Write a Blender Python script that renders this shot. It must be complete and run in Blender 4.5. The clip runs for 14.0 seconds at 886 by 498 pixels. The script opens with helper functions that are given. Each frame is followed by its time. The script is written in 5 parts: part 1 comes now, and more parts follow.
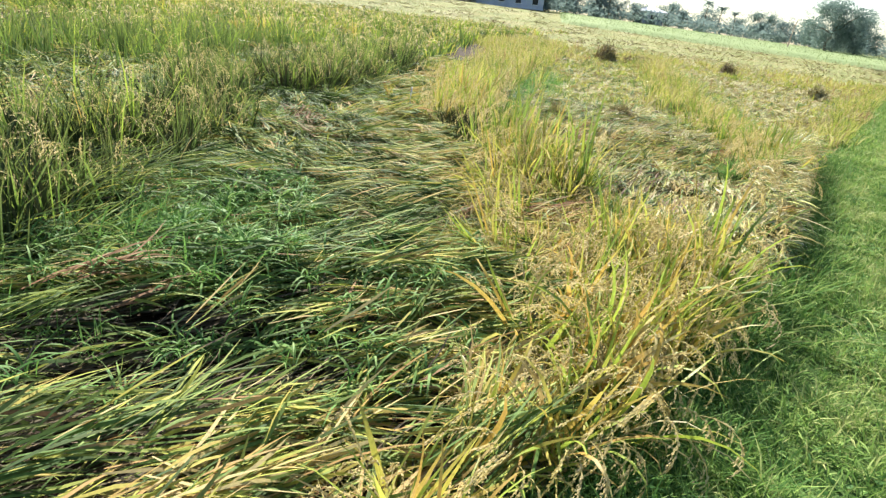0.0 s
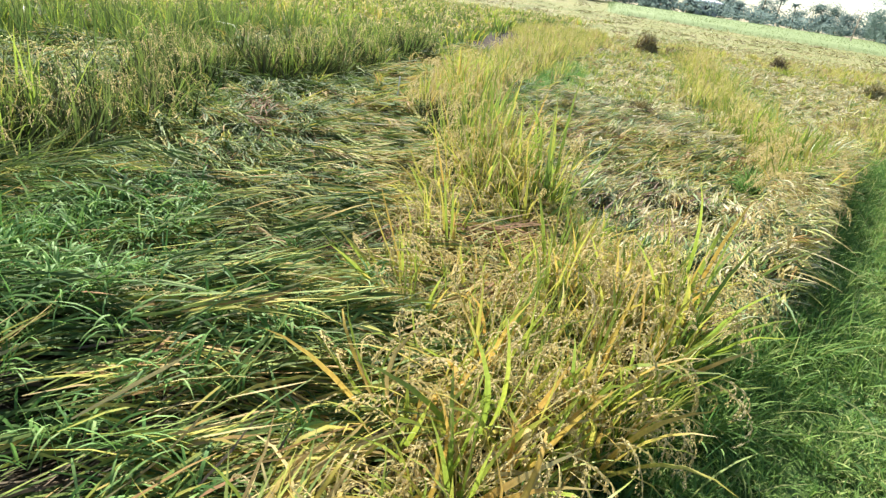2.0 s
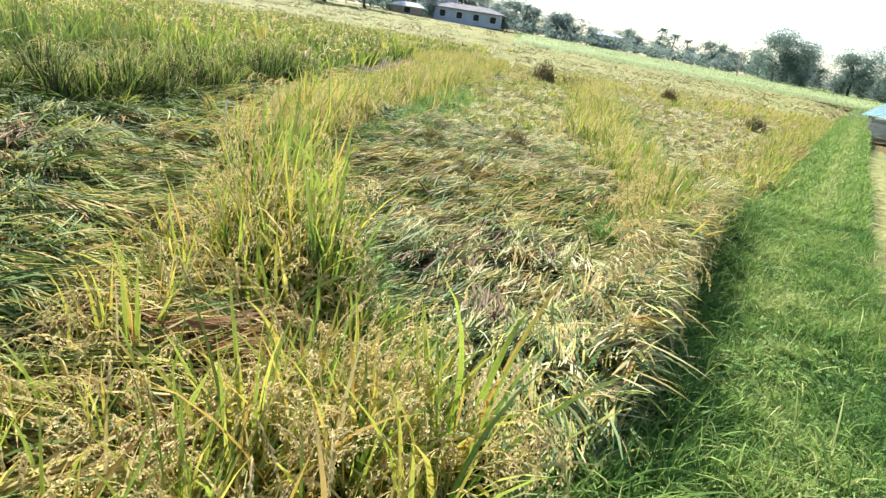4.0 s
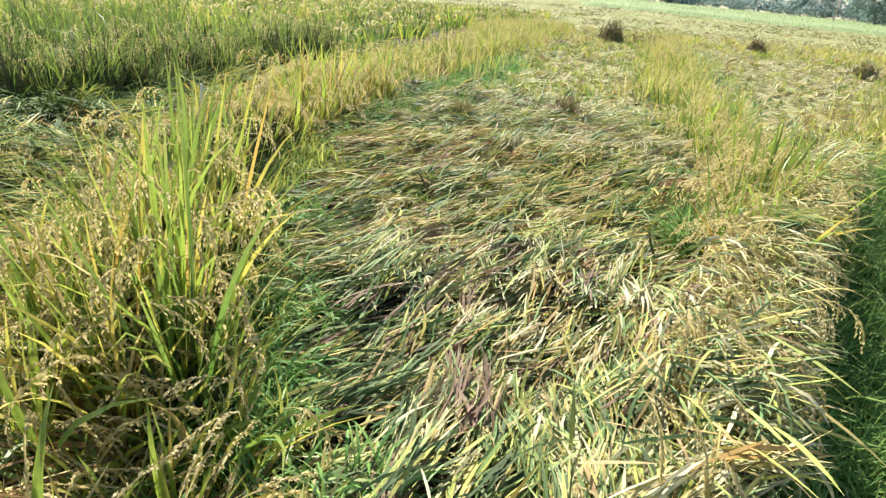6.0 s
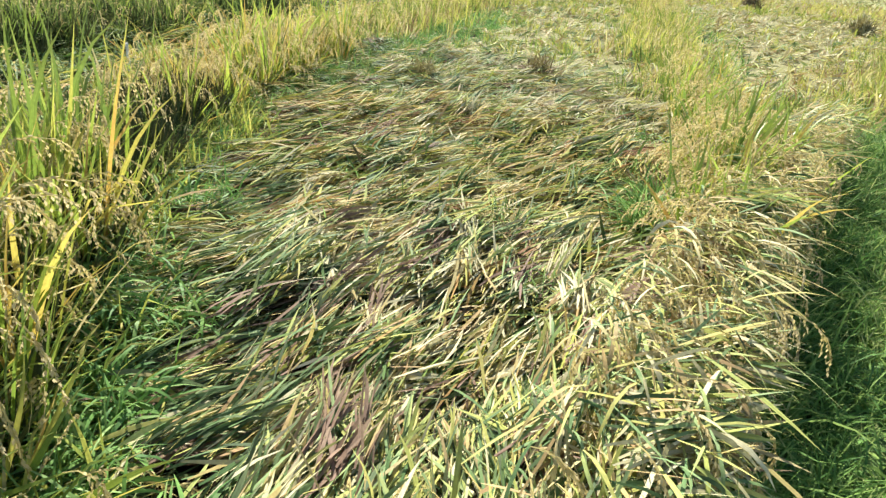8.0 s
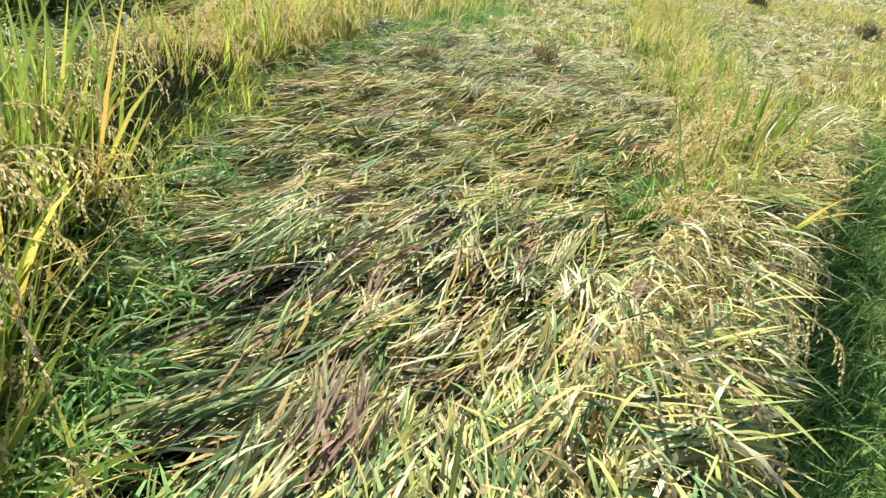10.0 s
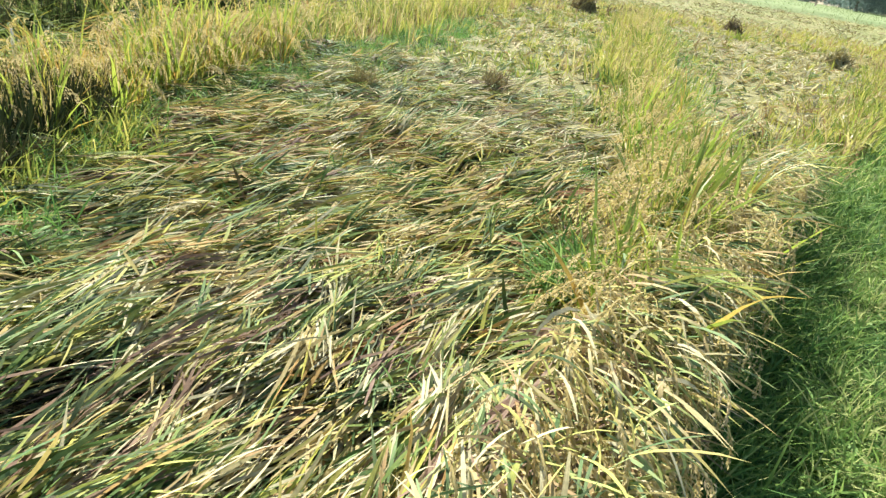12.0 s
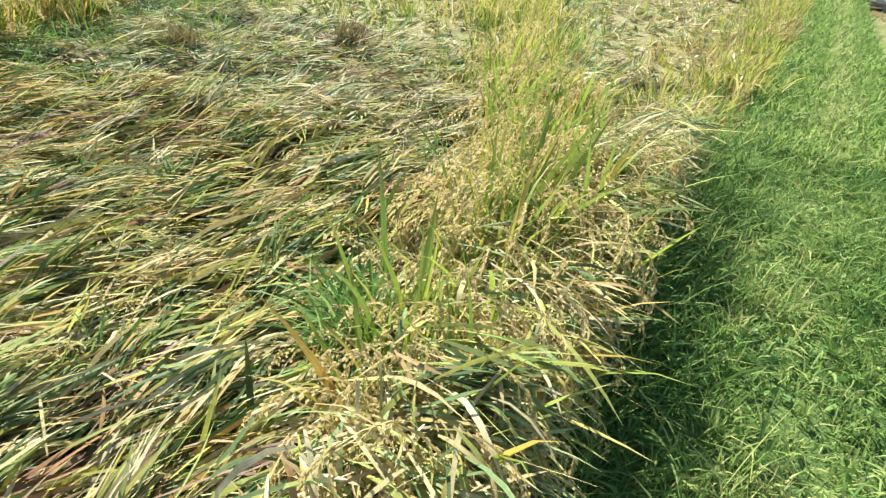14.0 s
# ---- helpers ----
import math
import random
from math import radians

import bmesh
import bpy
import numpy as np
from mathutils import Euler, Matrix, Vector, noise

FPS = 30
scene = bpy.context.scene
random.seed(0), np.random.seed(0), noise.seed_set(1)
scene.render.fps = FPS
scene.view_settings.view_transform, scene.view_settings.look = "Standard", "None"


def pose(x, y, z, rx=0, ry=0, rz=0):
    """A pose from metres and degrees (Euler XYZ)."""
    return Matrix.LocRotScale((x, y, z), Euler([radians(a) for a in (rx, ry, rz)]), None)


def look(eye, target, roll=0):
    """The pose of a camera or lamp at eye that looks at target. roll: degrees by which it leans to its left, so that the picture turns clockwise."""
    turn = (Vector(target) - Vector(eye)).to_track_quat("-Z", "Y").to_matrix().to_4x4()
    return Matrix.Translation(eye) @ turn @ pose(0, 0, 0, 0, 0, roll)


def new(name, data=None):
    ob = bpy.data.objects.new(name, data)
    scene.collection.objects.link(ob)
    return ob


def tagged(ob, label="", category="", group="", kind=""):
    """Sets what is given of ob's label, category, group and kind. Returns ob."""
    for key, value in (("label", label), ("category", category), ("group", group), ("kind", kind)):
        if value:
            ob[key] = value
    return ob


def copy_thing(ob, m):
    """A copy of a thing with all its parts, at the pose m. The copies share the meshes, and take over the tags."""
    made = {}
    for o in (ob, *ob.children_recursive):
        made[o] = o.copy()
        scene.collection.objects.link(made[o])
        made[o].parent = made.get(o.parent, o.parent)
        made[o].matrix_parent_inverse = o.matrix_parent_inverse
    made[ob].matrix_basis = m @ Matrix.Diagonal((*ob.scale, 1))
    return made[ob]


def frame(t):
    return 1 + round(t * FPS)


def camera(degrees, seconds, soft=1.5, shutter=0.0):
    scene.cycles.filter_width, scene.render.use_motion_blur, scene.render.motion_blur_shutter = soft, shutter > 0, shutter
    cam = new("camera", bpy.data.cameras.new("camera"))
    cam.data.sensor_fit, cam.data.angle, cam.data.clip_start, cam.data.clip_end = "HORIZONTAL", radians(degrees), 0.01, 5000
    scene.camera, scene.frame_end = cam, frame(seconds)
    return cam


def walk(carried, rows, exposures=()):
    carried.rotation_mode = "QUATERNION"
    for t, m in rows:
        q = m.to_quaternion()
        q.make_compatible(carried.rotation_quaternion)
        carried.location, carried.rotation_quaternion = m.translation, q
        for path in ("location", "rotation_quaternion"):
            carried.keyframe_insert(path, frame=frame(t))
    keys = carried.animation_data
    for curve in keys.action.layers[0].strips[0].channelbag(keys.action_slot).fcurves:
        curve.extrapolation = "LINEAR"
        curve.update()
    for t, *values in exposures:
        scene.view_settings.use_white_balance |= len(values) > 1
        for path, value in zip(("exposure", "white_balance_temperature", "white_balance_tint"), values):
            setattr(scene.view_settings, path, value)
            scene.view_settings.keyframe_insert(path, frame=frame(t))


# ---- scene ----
cam = camera(71.0, 14.0, 1.38)
PATH = [
    (0, (-0.14, -1.55, 1.492), (-0.898, 0.152, 0.766), 6.3),
    (0.5, (-0.093, -1.292, 1.493), (-0.716, 0.498, 0.856), 10.1),
    (1, (-0.056, -1.039, 1.493), (-0.78, 0.667, 0.74), 6.2),
    (1.5, (0.028, -0.813, 1.495), (-0.926, 0.796, 0.787), 8.7),
    (2, (0.102, -0.558, 1.485), (-0.761, 1.073, 0.714), 7.0),
    (2.5, (0.134, -0.2, 1.483), (-0.548, 1.536, 0.76), 9.3),
    (3, (0.201, 0.115, 1.453), (-0.545, 1.807, 0.692), 9.0),
    (3.5, (0.299, 0.413, 1.483), (-0.416, 2.138, 0.765), 7.1),
    (4, (0.317, 0.707, 1.461), (-0.34, 2.475, 0.795), 8.9),
    (4.2, (0.321, 0.811, 1.443), (-0.376, 2.547, 0.737), 7.6),
    (6.3, (0.197, 2.172, 1.273), (-0.67, 3.793, 0.485), 3.3),
    (6.5, (0.209, 2.222, 1.267), (-0.668, 3.823, 0.449), 2.6),
    (7, (0.254, 2.41, 1.247), (-0.708, 3.985, 0.478), 3.1),
    (7.5, (0.292, 2.531, 1.237), (-0.665, 4.074, 0.398), 3.8),
    (8, (0.29, 2.554, 1.244), (-0.522, 4.162, 0.375), 3.8),
    (8.5, (0.277, 2.558, 1.246), (-0.435, 4.22, 0.391), 4.5),
    (8.7, (0.27, 2.557, 1.243), (-0.426, 4.223, 0.383), 5.0),
    (10.8, (0.237, 2.707, 1.208), (-0.591, 4.283, 0.297), 7.2),
    (11, (0.288, 2.77, 1.226), (-0.497, 4.401, 0.376), 8.9),
    (11.5, (0.332, 2.996, 1.243), (-0.449, 4.653, 0.438), 8.8),
    (12, (0.365, 3.222, 1.252), (-0.39, 4.867, 0.4), 7.8),
    (12.5, (0.436, 3.5, 1.258), (-0.293, 5.196, 0.49), 7.7),
    (13, (0.509, 3.688, 1.258), (0.018, 5.425, 0.399), 8.6),
    (13.5, (0.481, 3.896, 1.246), (0.037, 5.683, 0.466), 8.8),
    (14, (0.509, 4.088, 1.237), (0.009, 5.766, 0.27), 6.9),
]
walk(cam, [(t, look(e, a, r)) for t, e, a, r in PATH])

# ---- light ----
SUN_AZ, SUN_EL = radians(-42), radians(40)      # azimuth from +Y, clockwise
SUN_DIR = Vector((math.sin(SUN_AZ) * math.cos(SUN_EL), math.cos(SUN_AZ) * math.cos(SUN_EL), math.sin(SUN_EL)))
world = bpy.data.worlds.new("world")
scene.world = world
world.use_nodes = True
wn = world.node_tree.nodes
sky = wn.new("ShaderNodeTexSky")
sky.sky_type, sky.sun_disc = "NISHITA", False
sky.sun_elevation, sky.sun_rotation = SUN_EL, SUN_AZ
sky.air_density, sky.dust_density, sky.ozone_density = 1.0, 1.0, 2.5
wn["Background"].inputs["Strength"].default_value = 0.078
world.node_tree.links.new(sky.outputs[0], wn["Background"].inputs["Color"])
lamp = bpy.data.lights.new("sun", "SUN")
lamp.energy, lamp.angle, lamp.color = 4.8, radians(0.7), (1.0, 0.97, 0.91)
sun = new("sun", lamp)
sun.matrix_world = look(SUN_DIR * 50, (0, 0, 0))
scene.view_settings.exposure = 1.58

rng = np.random.default_rng(11)


# ---- materials ----
def nodes_of(name):
    m = bpy.data.materials.new(name)
    m.use_nodes = True
    nt = m.node_tree
    return m, nt, nt.nodes, nt.links, nt.nodes["Principled BSDF"]


def ramp_of(nodes, stops):
    r = nodes.new("ShaderNodeValToRGB")
    while len(r.color_ramp.elements) < len(stops):
        r.color_ramp.elements.new(0.5)
    for e, (p, c) in zip(r.color_ramp.elements, stops):
        e.position, e.color = p, (*c, 1)
    return r


def leaf_material(name, stops, rough=0.45, through_light=0.35, tip=None, tip_amount=0.6, patch=0.25, gloss=0.3):
    """Thin plant blade: colour by the blade's own tone, drier towards its tip, lets light through."""
    m, nt, n, l, bsdf = nodes_of(name)
    tone = n.new("ShaderNodeAttribute")
    tone.attribute_name = "tone"
    geo = n.new("ShaderNodeNewGeometry")
    noi = n.new("ShaderNodeTexNoise")
    noi.inputs["Scale"].default_value = 2.3
    noi.inputs["Detail"].default_value = 3
    l.new(geo.outputs["Position"], noi.inputs["Vector"])
    shift = n.new("ShaderNodeMath")
    shift.operation = "MULTIPLY_ADD"
    shift.inputs[1].default_value = patch * 2
    shift.inputs[2].default_value = -patch
    l.new(noi.outputs["Fac"], shift.inputs[0])
    add = n.new("ShaderNodeMath")
    add.operation = "ADD"
    add.use_clamp = True
    l.new(tone.outputs["Fac"], add.inputs[0])
    l.new(shift.outputs[0], add.inputs[1])
    ramp = ramp_of(n, stops)
    l.new(add.outputs[0], ramp.inputs[0])
    colour = ramp.outputs[0]
    if tip:
        along = n.new("ShaderNodeAttribute")
        along.attribute_name = "along"
        pw = n.new("ShaderNodeMath")
        pw.operation = "POWER"
        pw.inputs[1].default_value = 2.2
        l.new(along.outputs["Fac"], pw.inputs[0])
        sc = n.new("ShaderNodeMath")
        sc.operation = "MULTIPLY"
        sc.inputs[1].default_value = tip_amount
        l.new(pw.outputs[0], sc.inputs[0])
        mx = n.new("ShaderNodeMix")
        mx.data_type = "RGBA"
        l.new(sc.outputs[0], mx.inputs["Factor"])
        l.new(colour, mx.inputs["A"])
        mx.inputs["B"].default_value = (*tip, 1)
        colour = mx.outputs["Result"]
    fine = n.new("ShaderNodeTexNoise")
    fine.inputs["Scale"].default_value = 90
    l.new(geo.outputs["Position"], fine.inputs["Vector"])
    hsv = n.new("ShaderNodeHueSaturation")
    val = n.new("ShaderNodeMapRange")
    val.inputs["To Min"].default_value, val.inputs["To Max"].default_value = 0.68, 1.32
    l.new(fine.outputs["Fac"], val.inputs["Value"])
    # veins run along the blade: noise stretched over its width
    wide = n.new("ShaderNodeAttribute")
    wide.attribute_name = "wide"
    lane = n.new("ShaderNodeCombineXYZ")
    l.new(wide.outputs["Fac"], lane.inputs[0])
    run = n.new("ShaderNodeAttribute")
    run.attribute_name = "along"
    l.new(run.outputs["Fac"], lane.inputs[1])
    l.new(tone.outputs["Fac"], lane.inputs[2])
    stretch = n.new("ShaderNodeVectorMath")
    stretch.operation = "MULTIPLY"
    stretch.inputs[1].default_value = (5.0, 2.5, 60.0)
    l.new(lane.outputs[0], stretch.inputs[0])
    vein = n.new("ShaderNodeTexNoise")
    vein.inputs["Scale"].default_value = 1.0
    vein.inputs["Detail"].default_value = 2
    l.new(stretch.outputs[0], vein.inputs["Vector"])
    vmap = n.new("ShaderNodeMapRange")
    vmap.inputs["From Min"].default_value, vmap.inputs["From Max"].default_value = 0.3, 0.7
    vmap.inputs["To Min"].default_value, vmap.inputs["To Max"].default_value = 0.8, 1.16
    l.new(vein.outputs["Fac"], vmap.inputs["Value"])
    both = n.new("ShaderNodeMath")
    both.operation = "MULTIPLY"
    l.new(val.outputs[0], both.inputs[0])
    l.new(vmap.outputs[0], both.inputs[1])
    l.new(both.outputs[0], hsv.inputs["Value"])
    l.new(colour, hsv.inputs["Color"])
    l.new(hsv.outputs[0], bsdf.inputs["Base Color"])
    bsdf.inputs["Roughness"].default_value = rough
    bsdf.inputs["Specular IOR Level"].default_value = gloss
    trans = n.new("ShaderNodeBsdfTranslucent")
    l.new(hsv.outputs[0], trans.inputs["Color"])
    mix = n.new("ShaderNodeMixShader")
    mix.inputs[0].default_value = through_light
    l.new(bsdf.outputs[0], mix.inputs[1])
    l.new(trans.outputs[0], mix.inputs[2])
    l.new(mix.outputs[0], n["Material Output"].inputs["Surface"])
    return m


def rough_material(name, a, b, scale, rough=0.9, bump=0.4, c=None):
    """Soil, bark, straw, old boards: two tones at two scales with a fine relief."""
    m, nt, n, l, bsdf = nodes_of(name)
    geo = n.new("ShaderNodeNewGeometry")
    big = n.new("ShaderNodeTexNoise")
    big.inputs["Scale"].default_value = scale
    big.inputs["Detail"].default_value = 8
    big.inputs["Roughness"].default_value = 0.65
    l.new(geo.outputs["Position"], big.inputs["Vector"])
    stops = [(0.35, a), (0.65, b)] if c is None else [(0.3, a), (0.52, b), (0.7, c)]
    ramp = ramp_of(n, stops)
    l.new(big.outputs["Fac"], ramp.inputs[0])
    fine = n.new("ShaderNodeTexNoise")
    fine.inputs["Scale"].default_value = scale * 14
    fine.inputs["Detail"].default_value = 5
    l.new(geo.outputs["Position"], fine.inputs["Vector"])
    hsv = n.new("ShaderNodeHueSaturation")
    val = n.new("ShaderNodeMapRange")
    val.inputs["To Min"].default_value, val.inputs["To Max"].default_value = 0.6, 1.4
    l.new(fine.outputs["Fac"], val.inputs["Value"])
    l.new(val.outputs[0], hsv.inputs["Value"])
    l.new(ramp.outputs[0], hsv.inputs["Color"])
    l.new(hsv.outputs[0], bsdf.inputs["Base Color"])
    bp = n.new("ShaderNodeBump")
    bp.inputs["Strength"].default_value = bump
    bp.inputs["Distance"].default_value = 0.3 / scale
    l.new(fine.outputs["Fac"], bp.inputs["Height"])
    l.new(bp.outputs[0], bsdf.inputs["Normal"])
    bsdf.inputs["Roughness"].default_value = rough
    bsdf.inputs["Specular IOR Level"].default_value = 0.1
    return m


DARK_GREEN, GREEN, LIME = (0.045, 0.095, 0.027), (0.11, 0.21, 0.03), (0.29, 0.39, 0.045)
YELLOW, STRAW = (0.50, 0.42, 0.08), (0.47, 0.40, 0.20)
ORANGE = (0.50, 0.29, 0.065)
MAT_RICE = leaf_material("rice_leaf", [(0.0, DARK_GREEN), (0.32, GREEN), (0.62, LIME), (0.8, YELLOW), (0.92, ORANGE), (1.0, STRAW)],
                         tip=(0.50, 0.45, 0.13), tip_amount=0.35, through_light=0.42, patch=0.2, gloss=0.2)
MAT_LODGED = leaf_material("lodged_leaf", [(0.0, (0.21, 0.135, 0.09)), (0.05, (0.055, 0.078, 0.034)), (0.24, (0.105, 0.19, 0.065)), (0.4, (0.24, 0.325, 0.135)), (0.55, (0.365, 0.39, 0.095)), (0.66, (0.42, 0.395, 0.11)), (0.75, (0.37, 0.24, 0.11)), (0.84, (0.455, 0.395, 0.185)), (1.0, (0.53, 0.485, 0.29))],
                           rough=0.66, through_light=0.23, tip=(0.47, 0.42, 0.165), tip_amount=0.2, patch=0.08, gloss=0.13)
MAT_FLAT = leaf_material("flat_rice_leaf", [(0.0, (0.25, 0.13, 0.06)), (0.05, (0.045, 0.08, 0.022)), (0.28, (0.10, 0.185, 0.04)), (0.45, (0.21, 0.29, 0.075)), (0.6, (0.35, 0.37, 0.065)), (0.74, (0.44, 0.37, 0.085)), (0.85, (0.41, 0.24, 0.085)), (1.0, (0.485, 0.395, 0.175))],
                         rough=0.66, through_light=0.27, tip=(0.44, 0.37, 0.10), tip_amount=0.25, patch=0.06, gloss=0.12)
MAT_DRYRICE = leaf_material("drying_rice_leaf", [(0.0, (0.10, 0.18, 0.045)), (0.35, (0.27, 0.33, 0.06)), (0.65, (0.45, 0.425, 0.09)), (0.86, (0.51, 0.45, 0.20)), (1.0, (0.30, 0.19, 0.09))], rough=0.6, through_light=0.38, patch=0.25, gloss=0.08)
MAT_GRAIN = leaf_material("rice_grain", [(0.0, (0.48, 0.395, 0.14)), (0.4, (0.56, 0.455, 0.205)), (1.0, (0.62, 0.52, 0.31))], rough=0.85, through_light=0.4, gloss=0.1, patch=0.15)
# lower stems, coloured dark to carry the shade at the foot of the rice
MAT_SHADED_SHEATH = leaf_material("shaded_rice_sheath", [(0.0, (0.035, 0.05, 0.02)), (0.5, (0.065, 0.08, 0.03)), (1.0, (0.12, 0.11, 0.05))], rough=0.7, through_light=0.04, gloss=0.1)
# under-layer stems, dark so that gaps in the flattened crop read as shaded
MAT_GAP_SHADE = leaf_material("gap_shade_stem", [(0.0, (0.04, 0.035, 0.022)), (0.5, (0.09, 0.075, 0.042)), (1.0, (0.19, 0.14, 0.09))], rough=0.75, through_light=0.05, gloss=0.1)
MAT_GRASS = leaf_material("path_grass", [(0.0, (0.05, 0.125, 0.035)), (0.4, (0.115, 0.225, 0.05)), (0.75, (0.235, 0.345, 0.08)), (1.0, (0.40, 0.42, 0.16))],
                          rough=0.62, through_light=0.38, patch=0.25, gloss=0.12)
MAT_WEED = leaf_material("weed_leaf", [(0.0, (0.06, 0.15, 0.04)), (0.5, (0.145, 0.28, 0.06)), (1.0, (0.28, 0.40, 0.13))], rough=0.6, through_light=0.35, gloss=0.15)
MAT_STUBBLE = leaf_material("stubble_straw", [(0.0, (0.12, 0.075, 0.04)), (0.25, (0.28, 0.23, 0.095)), (0.6, (0.38, 0.34, 0.13)), (1.0, (0.33, 0.38, 0.13))], rough=0.7, through_light=0.1)
# distance haze is put into both tree colours: paler and bluer than foliage
MAT_HAZY_TREE = leaf_material("hazy_tree_leaf", [(0.0, (0.15, 0.205, 0.19)), (0.5, (0.18, 0.24, 0.215)), (1.0, (0.21, 0.27, 0.23))], rough=0.8, through_light=0.58, patch=0.1, gloss=0.0)
MAT_HAZY_BIGTREE = leaf_material("hazy_big_tree_leaf", [(0.0, (0.14, 0.195, 0.175)), (0.5, (0.17, 0.235, 0.20)), (1.0, (0.20, 0.265, 0.215))], rough=0.8, through_light=0.55, patch=0.1, gloss=0.0)
MAT_FARFIELD = leaf_material("young_rice", [(0.0, (0.19, 0.25, 0.10)), (0.5, (0.22, 0.28, 0.12)), (1.0, (0.25, 0.30, 0.145))], gloss=0.05, through_light=0.4, patch=0.1)
MAT_SOIL = rough_material("paddy_soil", (0.03, 0.021, 0.014), (0.075, 0.052, 0.03), 3.0)
MAT_LAND = rough_material("far_land", (0.15, 0.17, 0.055), (0.23, 0.23, 0.085), 0.35, c=(0.28, 0.24, 0.11))
MAT_PALESOIL = rough_material("pale_soil", (0.14, 0.145, 0.055), (0.23, 0.215, 0.095), 2.2, c=(0.29, 0.26, 0.145))
MAT_TURF = rough_material("turf_soil", (0.05, 0.09, 0.025), (0.11, 0.17, 0.045), 5.0)
MAT_DRY = rough_material("dry_field", (0.12, 0.09, 0.04), (0.175, 0.135, 0.055), 1.2, c=(0.14, 0.15, 0.05))
MAT_YOUNG = rough_material("young_field", (0.18, 0.235, 0.095), (0.24, 0.285, 0.125), 0.4, bump=0.15)
MAT_BARK = rough_material("bark", (0.07, 0.05, 0.035), (0.16, 0.12, 0.085), 4.0)
MAT_WOOD = rough_material("grey_wood", (0.28, 0.22, 0.17), (0.46, 0.38, 0.31), 6.0)
MAT_BOARD = rough_material("pale_board", (0.52, 0.43, 0.36), (0.70, 0.60, 0.52), 6.0)
MAT_WALL = rough_material("hut_wall", (0.42, 0.44, 0.52), (0.54, 0.56, 0.63), 2.0)
MAT_ROOF = rough_material("blue_roof", (0.36, 0.60, 0.64), (0.50, 0.72, 0.74), 1.5, rough=0.55, bump=0.1)
MAT_HOUSE = rough_material("house_wall", (0.40, 0.44, 0.54), (0.50, 0.54, 0.62), 0.8)
MAT_TILE = rough_material("house_roof", (0.20, 0.19, 0.20), (0.30, 0.29, 0.30), 1.0)
MAT_CREAM = rough_material("cream_wall", (0.58, 0.55, 0.52), (0.72, 0.69, 0.65), 0.8)
MAT_TEAL = rough_material("teal_wall", (0.22, 0.42, 0.40), (0.32, 0.54, 0.51), 0.8)
MAT_REDROOF = rough_material("red_roof", (0.44, 0.20, 0.18), (0.58, 0.30, 0.27), 1.0)
MAT_SHEET = rough_material("pale_sheet_roof", (0.55, 0.56, 0.58), (0.70, 0.70, 0.72), 1.0)
MAT_DARK = rough_material("dark_opening", (0.03, 0.03, 0.03), (0.05, 0.05, 0.05), 2.0)
MAT_WHITE = rough_material("white_stick", (0.66, 0.64, 0.58), (0.78, 0.76, 0.7), 8.0)


# ---- mesh builders ----
def link_mesh(name, verts, quads, tris, material, tone=None, along=None, parent=None, label="", smooth=True):
    me = bpy.data.meshes.new(name)
    nv, nq, nt = len(verts), len(quads), len(tris)
    me.vertices.add(nv)
    me.vertices.foreach_set("co", np.asarray(verts, np.float32).ravel())
    me.loops.add(nq * 4 + nt * 3)
    idx = np.concatenate([np.asarray(quads, np.int32).ravel(), np.asarray(tris, np.int32).ravel()])
    me.loops.foreach_set("vertex_index", idx)
    me.polygons.add(nq + nt)
    start = np.concatenate([np.arange(nq) * 4, nq * 4 + np.arange(nt) * 3]).astype(np.int32)
    me.polygons.foreach_set("loop_start", start)
    me.polygons.foreach_set("use_smooth", np.full(nq + nt, smooth))
    me.update(calc_edges=True)
    wide = None if along is None else np.concatenate([[0.0], (np.diff(along) == 0) * 1.0])
    for key, values in (("tone", tone), ("along", along), ("wide", wide)):
        if values is not None:
            me.attributes.new(key, "FLOAT", "POINT").data.foreach_set("value", np.asarray(values, np.float32))
    me.materials.append(material)
    ob = new(name, me)
    if parent:
        ob.parent = parent
    if label:
        ob["label"] = label
    return ob


